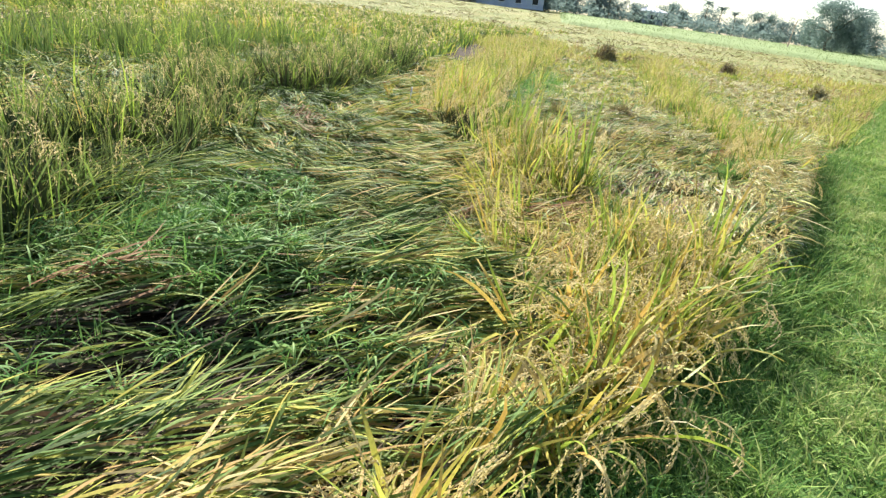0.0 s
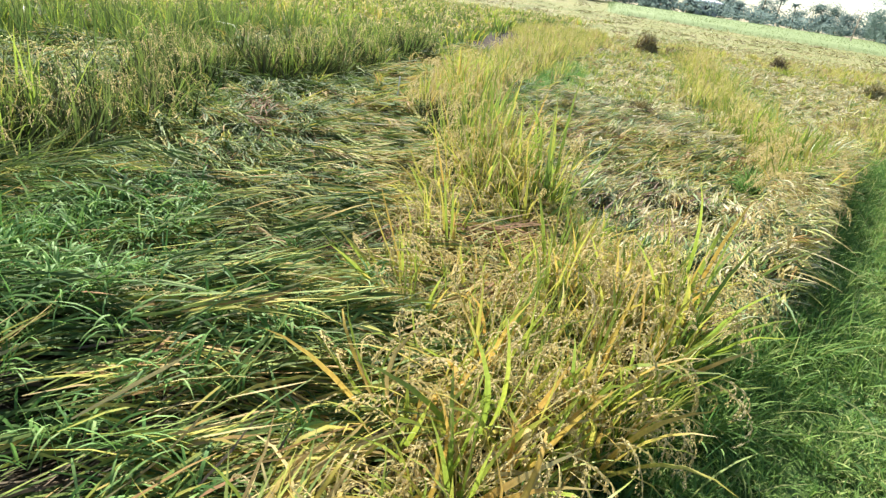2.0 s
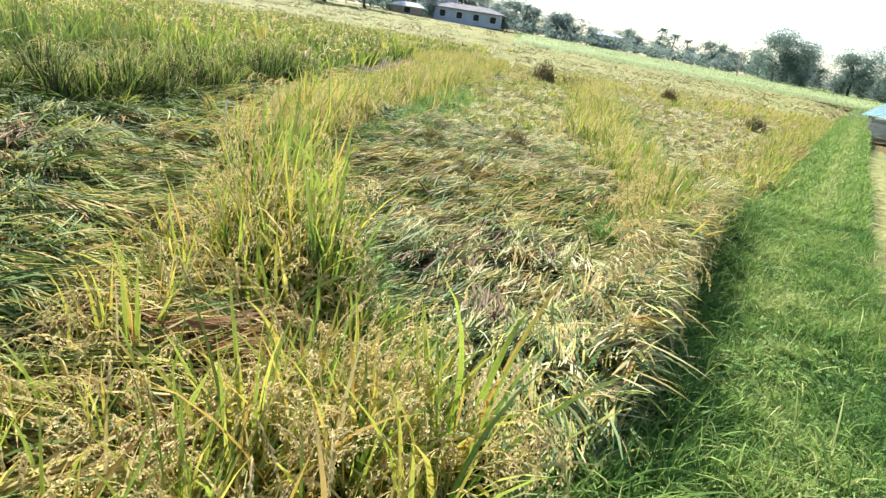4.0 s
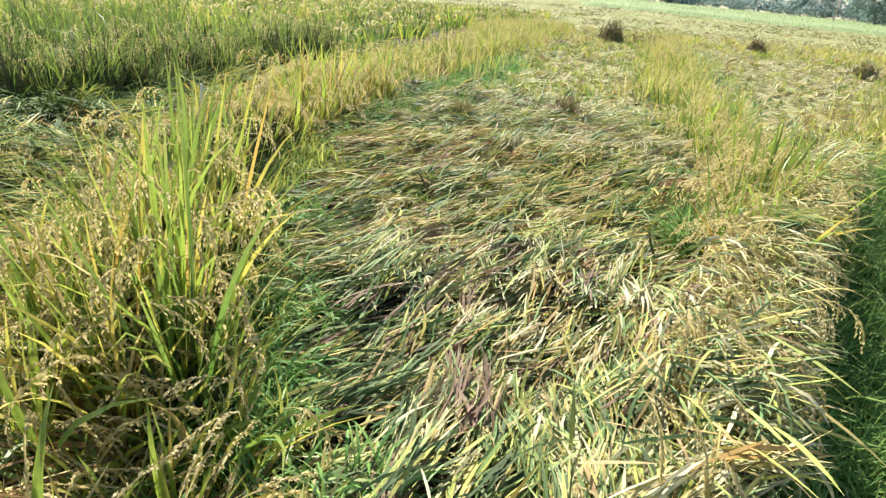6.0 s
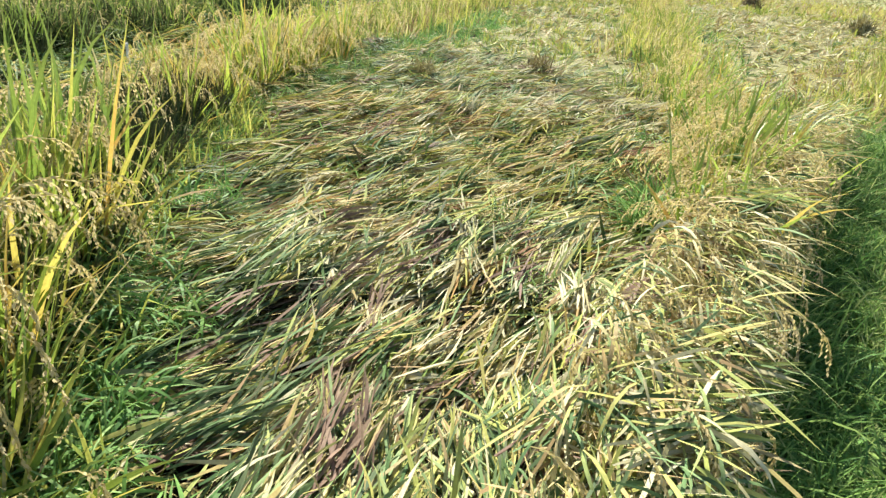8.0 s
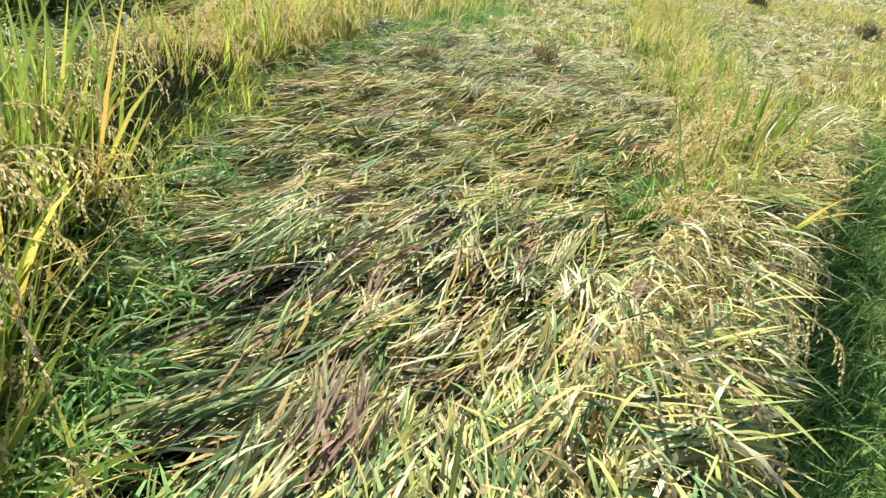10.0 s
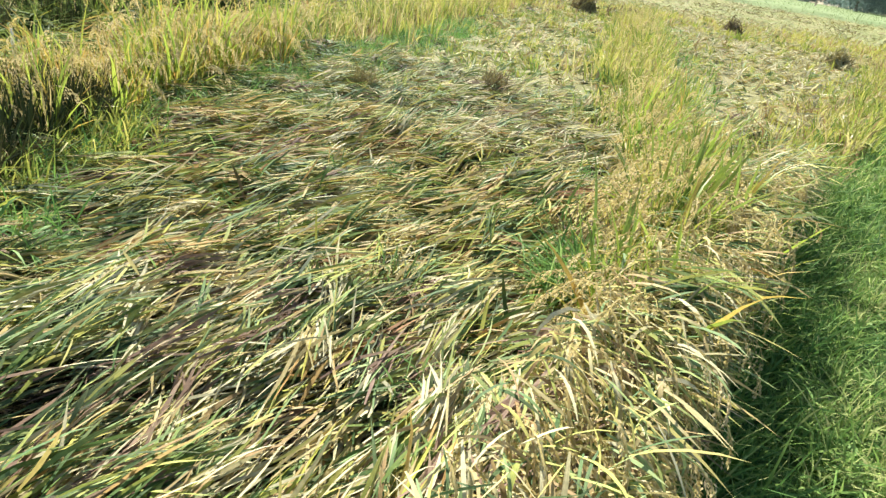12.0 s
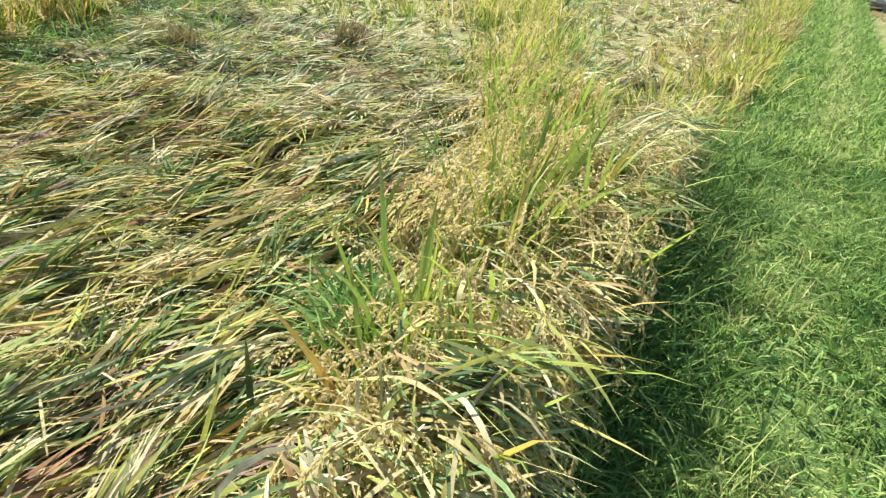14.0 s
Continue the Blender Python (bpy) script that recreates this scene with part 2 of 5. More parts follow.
def blade_arrays(base, heading, rise, bend, length, width, tone, k=4, curl=0.0, twist=0.6, grow=1.0):
    """Tapered curved strips: base (n,3), heading and rise in radians, bend: how far the rise falls by the tip."""
    n = len(base)
    one = np.ones(n)
    heading, rise, bend, length, width, tone, curl, twist = [a * one for a in (heading, rise, bend, length, width, tone, curl, twist)]
    s = np.linspace(0, 1, k + 1)
    mid = (s[1:] + s[:-1]) / 2
    e = rise[:, None] - bend[:, None] * mid[None] ** grow
    h = heading[:, None] + curl[:, None] * mid[None]
    step = np.stack([np.cos(e) * np.cos(h), np.cos(e) * np.sin(h), np.sin(e)], -1) * (length / k)[:, None, None]
    pts = np.concatenate([base[:, None, :], base[:, None, :] + np.cumsum(step, 1)], 1)
    tang = np.concatenate([step[:, :1], step], 1)
    tang = tang / np.linalg.norm(tang, axis=-1, keepdims=True)
    hh = np.concatenate([h[:, :1], h], 1)
    flat = np.stack([-np.sin(hh), np.cos(hh), np.zeros_like(hh)], -1)
    up = np.cross(tang, flat)
    tw = twist[:, None, None]
    side = flat * np.cos(tw) + up * np.sin(tw)
    prof = np.clip(0.45 + 1.7 * s, 0, 1) * np.clip((1 - s) * 2.6, 0, 1) ** 0.8
    w = (width[:, None] * prof[None])[:, :, None] / 2
    a, b = pts - side * w, pts + side * w
    # rows of pairs up to the last joint, then one tip
    verts = np.concatenate([np.stack([a[:, :k], b[:, :k]], 2).reshape(n, 2 * k, 3), pts[:, k:k + 1]], 1)
    m = 2 * k + 1
    off = (np.arange(n) * m)[:, None]
    quads = np.concatenate([np.stack([off[:, 0] + 2 * i, off[:, 0] + 2 * i + 1, off[:, 0] + 2 * i + 3, off[:, 0] + 2 * i + 2], -1)
                            for i in range(k - 1)]) if k > 1 else np.zeros((0, 4), int)
    tris = np.stack([off[:, 0] + 2 * k - 2, off[:, 0] + 2 * k - 1, off[:, 0] + 2 * k], -1)
    al = np.concatenate([np.repeat(s[:k], 2), [1.0]])
    return verts.reshape(-1, 3), quads, tris, np.repeat(tone, m), np.tile(al, n)


def joined(parts):
    vs, qs, ts, to, al, off = [], [], [], [], [], 0
    for v, q, t, o, a in parts:
        vs.append(v), qs.append(np.asarray(q).reshape(-1, 4) + off), ts.append(np.asarray(t).reshape(-1, 3) + off), to.append(o), al.append(a)
        off += len(v)
    return [np.concatenate(x) for x in (vs, qs, ts, to, al)]


def link_arrays(name, arrays, material, parent=None, label=""):
    v, q, t, o, a = arrays
    return link_mesh(name, v, q, t, material, o, a, parent, label)


def panicle_arrays(base, heading, rise, length, branches=7, grains=8, size=0.014, droop=2.4, solid=True, axis_width=0.004, reach_of=(0.3, 0.5), loose=0.28):
    """Drooping ears: a bending stalk with side branches that hang, each beaded with small pointed grains."""
    n = len(base)
    unit = np.ones(n)
    heading, rise, length = heading * unit, rise * unit, length * unit
    s = np.linspace(0, 1, 13)
    mid = (s[1:] + s[:-1]) / 2
    e = rise[:, None] - droop * mid[None]
    step = np.stack([np.cos(e) * np.cos(heading)[:, None], np.cos(e) * np.sin(heading)[:, None], np.sin(e)], -1) * (length / 12)[:, None, None]
    pts = np.concatenate([base[:, None], base[:, None] + np.cumsum(step, 1)], 1)
    at = np.clip(np.linspace(0.25, 0.9, branches)[None] + rng.normal(0, 0.04, (n, branches)), 0, 0.99)
    j = (at * 12).astype(int)
    rows = np.arange(n)[:, None]
    start = pts[rows, j]
    way = step[rows, j]
    way = way / np.linalg.norm(way, axis=-1, keepdims=True)
    down = np.array([0, 0, -1.0])
    side = rng.normal(0, loose, (n, branches, 3))
    run = np.linspace(0.0, 1.0, grains)
    reach = length[:, None] * rng.uniform(*reach_of, (n, branches)) * np.interp(at, [0.25, 0.9], [1.1, 0.5])
    bent = run[None, None, :, None]
    path = (way + side)[:, :, None] * bent * (1 - 0.45 * bent) + down * 0.75 * bent ** 2
    c = start[:, :, None] + path * reach[:, :, None, None]
    ax = np.gradient(c, axis=2)
    ax = ax / (np.linalg.norm(ax, axis=-1, keepdims=True) + 1e-9)
    out = rng.normal(0, 1, c.shape)
    out -= (out * ax).sum(-1, keepdims=True) * ax
    out /= np.linalg.norm(out, axis=-1, keepdims=True)
    # the strand itself, a narrow ribbon, and flat pointed grains standing off it on both sides
    flat = np.cross(ax, rng.normal(0, 1, (n, branches, 1, 3)))
    flat /= np.linalg.norm(flat, axis=-1, keepdims=True) + 1e-9
    half = (size * 0.26 * np.clip(1.25 - run, 0.3, 1))[None, None, :, None]
    strand = np.stack([c - flat * half, c + flat * half], 3).reshape(-1, 3)
    row = np.arange(n * branches)[:, None] * grains * 2 + np.arange(grains - 1)[None] * 2
    row = row.ravel()
    ribbon = np.stack([row, row + 1, row + 3, row + 2], -1)
    tone = np.repeat(np.clip(rng.normal(0.5, 0.2, n), 0, 1), branches * grains)
    c = (c + out * size * 0.22).reshape(-1, 3)
    axis = ax + out * 0.3
    axis = (axis / np.linalg.norm(axis, axis=-1, keepdims=True)).reshape(-1, 3)
    across = np.cross(axis, np.repeat(rng.normal(0, 1, (n * branches, 3)), grains, 0))
    across /= np.linalg.norm(across, axis=-1, keepdims=True) + 1e-9
    across = np.where((np.arange(len(axis)) % 2 == 0)[:, None], across, np.cross(axis, across))
    r = size * 0.25
    m = len(c)
    v = np.stack([c - axis * size * 0.5, c + across * r, c + axis * size * 0.6, c - across * r], 1)
    off = np.arange(m) * 4
    quad, none = np.stack([off, off + 1, off + 2, off + 3], -1), np.zeros((0, 3), int)
    grain = (v.reshape(-1, 3), quad, none, np.repeat(np.clip(tone + rng.normal(0, 0.15, m), 0, 1), 4), np.zeros(m * 4))
    parts = [grain, blade_arrays(base, heading, rise, droop, length, axis_width, 0.2, k=6)]
    if solid:
        parts.append((strand, ribbon, none, np.repeat(tone, 2), np.zeros(len(strand))))
    return joined(parts)


# ---- plan of the field ----
def line_of(*pairs):
    ys, xs = [p[0] for p in pairs], [p[1] for p in pairs]
    return lambda y: np.interp(y, ys, xs)


rice_edge = line_of((-6, -1.1), (-1.5, -0.7), (0, -0.45), (0.4, -0.37), (0.62, -0.24), (1.1, -0.15), (1.7, 0.0), (2.15, 0.04), (2.4, 0.1), (2.52, 0.28), (2.8, 0.35), (3.1, 0.35),
                    (3.3, 0.34), (3.7, 0.34), (4.6, 0.36), (5.0, 0.39), (5.45, 0.46), (6.15, 0.53), (7.6, 0.76), (10.6, 1.47), (13.9, 2.05), (24, 3.9), (30, 5.0), (60, 11))
grass_edge = line_of((-6, 0.7), (0, 1.1), (3.6, 1.45), (7.6, 2.05), (12, 2.95), (17.5, 3.9), (33, 6.9), (60, 12))
stand_left = line_of((-6, -3.1), (-1, -2.75), (-0.1, -2.85), (0.4, -3.0), (1.57, -3.75), (2.9, -4.3), (3.5, -4.9), (4.3, -5.7), (4.9, -5.6), (5.5, -5.1), (6.6, -5.45), (8.3, -5.9), (10.6, -6.7), (14, -7.6), (20, -9.8), (30, -13.3))
divider_left = line_of((-6, -1.9), (-1.5, -1.2), (0, -0.7), (0.4, -0.75), (1.0, -0.78), (1.6, -0.74), (2.3, -0.7), (2.6, -0.9), (2.8, -1.3), (3.0, -1.62), (3.6, -2.0), (4.1, -2.45), (4.8, -3.1), (5.6, -3.65), (8.4, -4.8),
                       (11, -5.7), (14, -6.8), (20, -9.2), (30, -13))
divider_right = line_of((-6, -1.15), (-1.5, -0.65), (0, -0.48), (0.7, -0.22), (1.6, -0.02), (2.1, 0.04), (2.3, -0.1), (2.5, -0.3), (2.85, -0.6), (3.0, -1.05), (3.3, -1.35), (3.7, -1.6), (4.1, -2.0), (4.4, -2.3),
                        (4.8, -2.55), (5.3, -2.85), (6.1, -3.2), (7.0, -3.5), (8.8, -3.9), (11, -4.4), (12.8, -4.8), (21, -6.8), (30, -9))
second_left = line_of((4.6, 0.05), (5.6, 0.04), (6.6, -0.04), (7.8, -0.4), (8.9, -0.9), (13, -2.0), (25, -4.4), (30, -5.4))
second_right = line_of((4.6, 0.22), (5.6, 0.36), (6.4, 0.42), (7.2, 0.32), (8, 0.1), (9.8, -0.3), (15, -1.3), (25, -3.4), (30, -4.4))


def wave(x, y, scale, seed=0.0):
    """Smooth uneven field from -1 to 1."""
    x, y = np.asarray(x) * scale, np.asarray(y) * scale
    return (np.sin(x * 1.0 + 1.7 * np.sin(y * 0.7 + seed)) + np.sin(y * 1.3 + 2.1 * np.sin(x * 0.8 + seed * 1.9))
            + np.sin((x + y) * 2.1 + 1.3 * np.sin((x - y) * 1.1 + seed * 0.7))) / 3


def mat_height(x, y):
    """Top of the flattened crop: thicker in the first patch, thin in the second."""
    first = 1 / (1 + np.exp((x - divider_left(y)) * 4))
    pile = 0.22 * np.clip(1 - (rice_edge(y) - x) / 0.6, 0, 1) ** 1.3 * np.clip((y - 2.6) / 0.9, 0, 1) * np.clip((8.5 - y) / 1.5, 0, 1)
    base = 0.12 + 0.11 * first + pile
    hollow = 0.24 * np.exp(-((x + 1.85) ** 2 + (y + 0.05) ** 2) / 0.14) + 0.12 * np.exp(-((x + 1.2) ** 2 + (y - 2.95) ** 2) / 0.08)
    return np.clip(base - hollow + 0.08 * wave(x, y, 3.1, 1.0) + 0.05 * wave(x, y, 9.0, 4.0), 0.03, 0.52)


def lay_heading(x, y):
    """Direction in which the flattened stems lie."""
    in_first = x < divider_left(y) + 0.1
    one = np.interp(y, [-3, -0.5, 1.0, 2.5, 4.5, 9, 14], [80, 72, 45, 14, -8, -25, -10])
    one = one - 40 * np.clip((divider_left(y) - x - 0.6) / 1.4, 0, 1) * np.clip((y - 1.2) / 1.2, 0, 1)
    near_div = np.clip(1 - (x - divider_right(y)) / 1.1, 0, 1)
    two = np.interp(y, [2.5, 3.4, 4.4, 5.2, 6.5, 9, 14], [108, 102, 84, 70, 60, 50, 45]) - 52 * near_div * np.clip((y - 2.7) / 0.6, 0, 1)
    edge = np.clip(1 - (rice_edge(y) - x) / 0.2, 0, 1)
    two = two - 70 * edge
    return np.radians(np.where(in_first, one, two) + 11 * wave(x, y, 2.2, 2.0) + 9 * wave(x, y, 6.0, 3.0))


def scatter(x0, x1, y0, y1, count):
    return rng.uniform(x0, x1, count), rng.uniform(y0, y1, count)


def far_rise(x, y):
    """The land climbs a little beyond the paddies."""
    x, y = np.clip(np.asarray(x, float), -55, 40), np.asarray(y, float)
    return np.clip((y - 30) / 30, 0, 1) * np.maximum(0.0127 * np.minimum(y, 112) - 0.033 * x, 0)


# ---- ground ----
def sheet(name, xs, ys, height, material, label, category):
    gx, gy = np.meshgrid(xs, ys)
    z = height(gx, gy)
    v = np.stack([gx, gy, z], -1).reshape(-1, 3)
    nx, ny = len(xs), len(ys)
    i = (np.arange(ny - 1)[:, None] * nx + np.arange(nx - 1)[None]).ravel()
    q = np.stack([i, i + 1, i + nx + 1, i + nx], -1)
    ob = link_mesh(name, v, q, np.zeros((0, 3), int), material)
    return tagged(ob, label, category, kind="structure")


def axis_of(lo, hi, near_lo, near_hi, fine, coarse):
    return np.concatenate([np.linspace(lo, near_lo, coarse)[:-1], np.linspace(near_lo, near_hi, fine), np.linspace(near_hi, hi, coarse)[1:]])


sheet("ground", axis_of(-1800, 1800, -60, 60, 120, 14), axis_of(-600, 3000, -20, 110, 130, 14),
      lambda x, y: -0.06 + far_rise(x, y) + 0.02 * wave(x, y, 0.9) - 0.15 * (np.abs(x) > 58) - 0.4 * np.clip((x - 4 - np.abs(y - 25) * 0.1) / 3, 0, 1) * (y > -5) * (y < 58), MAT_LAND, "open farmland of green and straw coloured paddies", "ground")


def strip(name, left, right, y0, y1, rows, cols, height, material, label, category, drop=0.12):
    ys = np.linspace(y0, y1, rows)
    u = np.linspace(0, 1, cols)
    x = left(ys)[:, None] * (1 - u) + right(ys)[:, None] * u
    y = np.repeat(ys[:, None], cols, 1)
    z = height(x, y)
    z[:, 0] -= drop
    z[:, -1] -= drop
    z[0] -= drop
    z[-1] -= drop
    v = np.stack([x, y, z], -1).reshape(-1, 3)
    i = (np.arange(rows - 1)[:, None] * cols + np.arange(cols - 1)[None]).ravel()
    q = np.stack([i, i + 1, i + cols + 1, i + cols], -1)
    ob = link_mesh(name, v, q, np.zeros((0, 3), int), material)
    return tagged(ob, label, category, kind="structure")


strip("soil", lambda y: stand_left(y) - 14, lambda y: rice_edge(y) - 0.02, -6, 33, 120, 90, lambda x, y: far_rise(x, y) + 0.02 * wave(x, y, 4.0, 2.2),
      MAT_SOIL, "dark wet paddy soil under the flattened rice", "soil")
strip("stubble_ground", lambda y: divider_right(y) + 0.3, lambda y: rice_edge(y) - 0.1, 8.8, 33, 80, 30, lambda x, y: 0.03 + far_rise(x, y) + 0.02 * wave(x, y, 4.0, 2.2),
      MAT_PALESOIL, "pale dry paddy soil strewn with straw", "soil")
strip("path", lambda y: rice_edge(y) - 0.06, lambda y: grass_edge(y) + 0.05, -6, 60, 160, 18, lambda x, y: 0.025 + far_rise(x, y) + 0.02 * wave(x, y, 3.0, 1.2),
      MAT_TURF, "green grassy path beside the rice field", "path")
strip("dry_field", lambda y: grass_edge(y) + 0.0, lambda y: grass_edge(y) + 16, -6, 60, 90, 60, lambda x, y: -0.03 + 0.02 * wave(x, y, 2.0, 0.4) - 0.3 * np.clip((y - 10) / 14, 0, 1) + far_rise(x, y),
      MAT_DRY, "dry harvested paddy of short yellow stubble", "field")


# ---- flattened rice ----
def lodged(x, y, tone, length, width, each, k=4, spread=0.12, loft=0.16, mess=0.34, low=0.25, high=1.0):
    """Wisps of stems that lie together: one heading and tone to a wisp, several blades in it."""
    n = len(x)
    h = lay_heading(x, y) + rng.normal(0, mess, n)
    z = mat_height(x, y) * rng.uniform(low, high, n)
    rise = rng.normal(0.10, loft, n)
    i = np.repeat(np.arange(n), each)
    m = len(i)
    bx, by = x[i] + rng.normal(0, 0.022 * length / 0.35, m), y[i] + rng.normal(0, 0.022 * length / 0.35, m)
    hh = h[i] + rng.normal(0, spread, m)
    L = length * rng.uniform(0.55, 1.3, m)
    base = np.stack([bx - np.cos(hh) * L * 0.5, by - np.sin(hh) * L * 0.5, np.maximum(z[i] + rng.normal(0, 0.012, m), 0.015)], -1)
    return blade_arrays(base, hh, rise[i] + rng.normal(0, 0.08, m), rng.normal(0.38, 0.28, m), L, width * rng.uniform(0.55, 1.4, m),
                        np.clip(tone[i] + rng.normal(0, 0.19, m), np.where(tone[i] < 0.06, -0.3, 0.08), 1), k=k, curl=rng.normal(0, 0.4, m), twist=rng.uniform(-1.1, 1.1, m))


def locks(x, y, tone, length, width, each, half, k=4, mess=0.2, loft=0.1, spread=0.1, mixed=0.1, wob=0.3):
    """Thick locks of stems combed one way: each has one tone, heading and a rounded back, with gaps between them."""
    n = len(x)
    h = lay_heading(x, y) + rng.normal(0, mess, n)
    top = mat_height(x, y) * rng.uniform(0.7, 1.2, n) + 0.02
    rise = rng.normal(0.07, loft, n)
    i = np.repeat(np.arange(n), each)
    m = len(i)
    c = np.clip(rng.normal(0, 0.8, m), -1.7, 1.7)
    across, slide = c * half, rng.normal(0, 0.28, m) * length
    hh = h[i] + rng.normal(0, spread, m) + 0.06 * c
    L = length * rng.uniform(0.5, 1.25, m)
    back = slide - L * 0.5
    bx = x[i] - np.sin(h[i]) * across + np.cos(hh) * back
    by = y[i] + np.cos(h[i]) * across + np.sin(hh) * back
    bz = np.maximum(top[i] - half * 0.7 * c * c - back * 0.0 + rng.normal(0, 0.008, m), 0.012)
    return blade_arrays(np.stack([bx, by, bz], -1), hh, rise[i] + rng.normal(0.06, 0.06, m), rng.normal(0.4, 0.2, m), L, width * rng.uniform(0.6, 1.3, m),
                        np.clip(tone[i] + rng.normal(0, mixed * (tone[i] > 0), m), np.where(tone[i] < 0.06, -0.3, 0.08), 1), k=k, curl=rng.normal(0, wob, m), twist=rng.uniform(-0.9, 0.9, m))


def lifted(arrays):
    """Stand the arrays on the slope of the far land."""
    v = arrays[0]
    v[:, 2] += far_rise(v[:, 0], v[:, 1])
    return arrays


def near_spot(x, y, px, py, r):
    return np.exp(-((x - px) ** 2 + (y - py) ** 2) / (r * r))


def rotten(x, y):
    """Patches where the crop lies brown and rotting."""
    x, y = x + 0.12 * wave(x, y, 7.0, 2.0), y + 0.12 * wave(x, y, 7.0, 5.0)
    return (0.45 * near_spot(x, y, -1.0, 2.38, 0.34) + 0.35 * near_spot(x, y, -2.1, 0.15, 0.4) + 0.4 * near_spot(x, y, -1.5, 2.0, 0.25) + 0.2 * near_spot(x, y, -4.2, 3.6, 0.7)
            + 0.7 * near_spot(x, y, -2.2, 5.3, 0.6) + 0.7 * near_spot(x, y, -1.6, 4.4, 0.35) + 0.5 * near_spot(x, y, -0.9, 3.4, 0.3))


def tones_first(x, y):
    t = rng.beta(1.3, 1.35, len(x)) * 0.98 + 0.10 * wave(x, y, 1.6, 5.0) + 0.02 - 0.2 * near_spot(x, y, -2.0, -0.1, 0.9)
    t = t - 0.26 * np.clip((-1.3 - x) / 0.6, 0, 1) * (y < 0.9) + 0.08 * np.clip(1 - (divider_left(y) - x) / 1.0, 0, 1)
    # the tall stand's shadow is put into the tones: darker green towards it
    t = t - 0.38 * np.clip((divider_left(y) - x - 0.7) / 1.3, 0, 1) * np.clip((y - 0.3) / 1.2, 0, 1)
    return np.where(rng.uniform(0, 1, len(x)) < rotten(x, y), rng.uniform(-0.25, -0.05, len(x)), np.clip(t, 0.1, 1))


def tones_second(x, y):
    t = rng.beta(1.35, 1.1, len(x)) * 0.95 + 0.11 + 0.12 * wave(x, y, 1.6, 6.0) - 0.3 * np.clip(1 - (x - divider_right(y)) / np.interp(y, [5, 6.5], [1.0, 1.6]), 0, 1)
    t = t - 0.04 * np.clip((y - 4.6) / 1.0, 0, 1)
    t = t + 0.1 * np.clip(1 - (rice_edge(y) - x) / 0.5, 0, 1)
    t = np.clip(t * (1 - 0.4 * np.clip(rotten(x, y), 0, 1)), 0.09, 1)
    return np.where(rng.uniform(0, 1, len(x)) < 0.04 + 0.3 * rotten(x, y), -0.1, t)


def tones_far(x, y):
    bare = (x > second_right(y) + 0.2) & (y > 8.5)
    return np.clip(rng.beta(2.2, 2.0, len(x)) * 0.75 + 0.28 + 0.12 * wave(x, y, 1.3, 6.0) + 0.16 * bare, 0.08, 1)


def keep(mask, *arrays):
    return [a[mask] for a in arrays]


def in_first(x, y):
    return keep((x > stand_left(y) - 0.15) & (x < divider_left(y) + 0.25), x, y)


# low layer in the dark gap-shade colour, seen between the locks above
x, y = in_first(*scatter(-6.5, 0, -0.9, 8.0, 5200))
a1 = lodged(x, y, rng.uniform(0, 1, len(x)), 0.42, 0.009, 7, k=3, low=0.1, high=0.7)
x, y = in_first(*scatter(-5.2, -0.4, -0.9, 4.6, 3500))
x, y = keep(rng.uniform(0, 1, len(x)) > np.interp(y, [-0.3, 0.8], [0.3, 0.0]) + np.interp(x, [-2.6, -1.6, -1.1], [0.5, 0.42, 0.0]) * np.interp(y, [0.4, 1.2], [1.0, 0.3]), x, y)
x, y = keep(rng.uniform(0, 1, len(x)) > 0.85 * np.exp(-((x + 1.85) ** 2 + (y + 0.05) ** 2) / 0.14), x, y)
a4 = locks(x, y, tones_first(x, y), 0.36, 0.0102, 19, 0.034, k=3, mess=0.36, loft=0.17, spread=0.2, mixed=0.27)
x, y = in_first(*scatter(-6.5, -2, 4.6, 8.2, 1000))
a5 = locks(x, y, tones_first(x, y), 0.4, 0.012, 18, 0.05, k=3, mess=0.4, loft=0.2, spread=0.2)
x, y = in_first(*scatter(-4, 0, -5, -0.9, 1500))
a3 = lodged(x, y, tones_first(x, y) - 0.15, 0.45, 0.011, 8, k=3)
x, y = in_first(*scatter(-9, -3, 8.0, 14, 2600))
a2 = lodged(x, y, tones_first(x, y), 0.5, 0.02, 6, k=3)
y = rng.uniform(-0.8, 9, 420)
x = stand_left(y) + rng.uniform(-0.3, 0.2, 420)
a6 = locks(x, y, rng.uniform(0.08, 0.5, 420), 0.5, 0.008, 14, 0.05, k=4, mess=0.5, loft=0.4, spread=0.3, mixed=0.2)
x, y = in_first(*scatter(-5, -0.6, -0.8, 5.5, 3200))
a7 = lodged(x, y, np.where(rng.uniform(0, 1, len(x)) < 0.15, -0.1, np.clip(tones_first(x, y) + rng.normal(0, 0.2, len(x)), 0.1, 1)), 0.32, 0.0125, 1, k=4, loft=0.26, mess=0.42)
a7[0][:, 2] += 0.05
tagged(link_arrays("lodged_rice", joined([a2, a3, a4, a5, a6, a7]), MAT_FLAT), "flattened swirling rice stems, green turning straw brown", "rice crop", kind="stuff")


def in_second(x, y):
    m = (x > divider_right(y) - np.where((y > 4.0) & (y < 5.3), 0.6, 0.2)) & (x < rice_edge(y) + 0.02) & (y > 2.4)
    return keep(m, x, y)


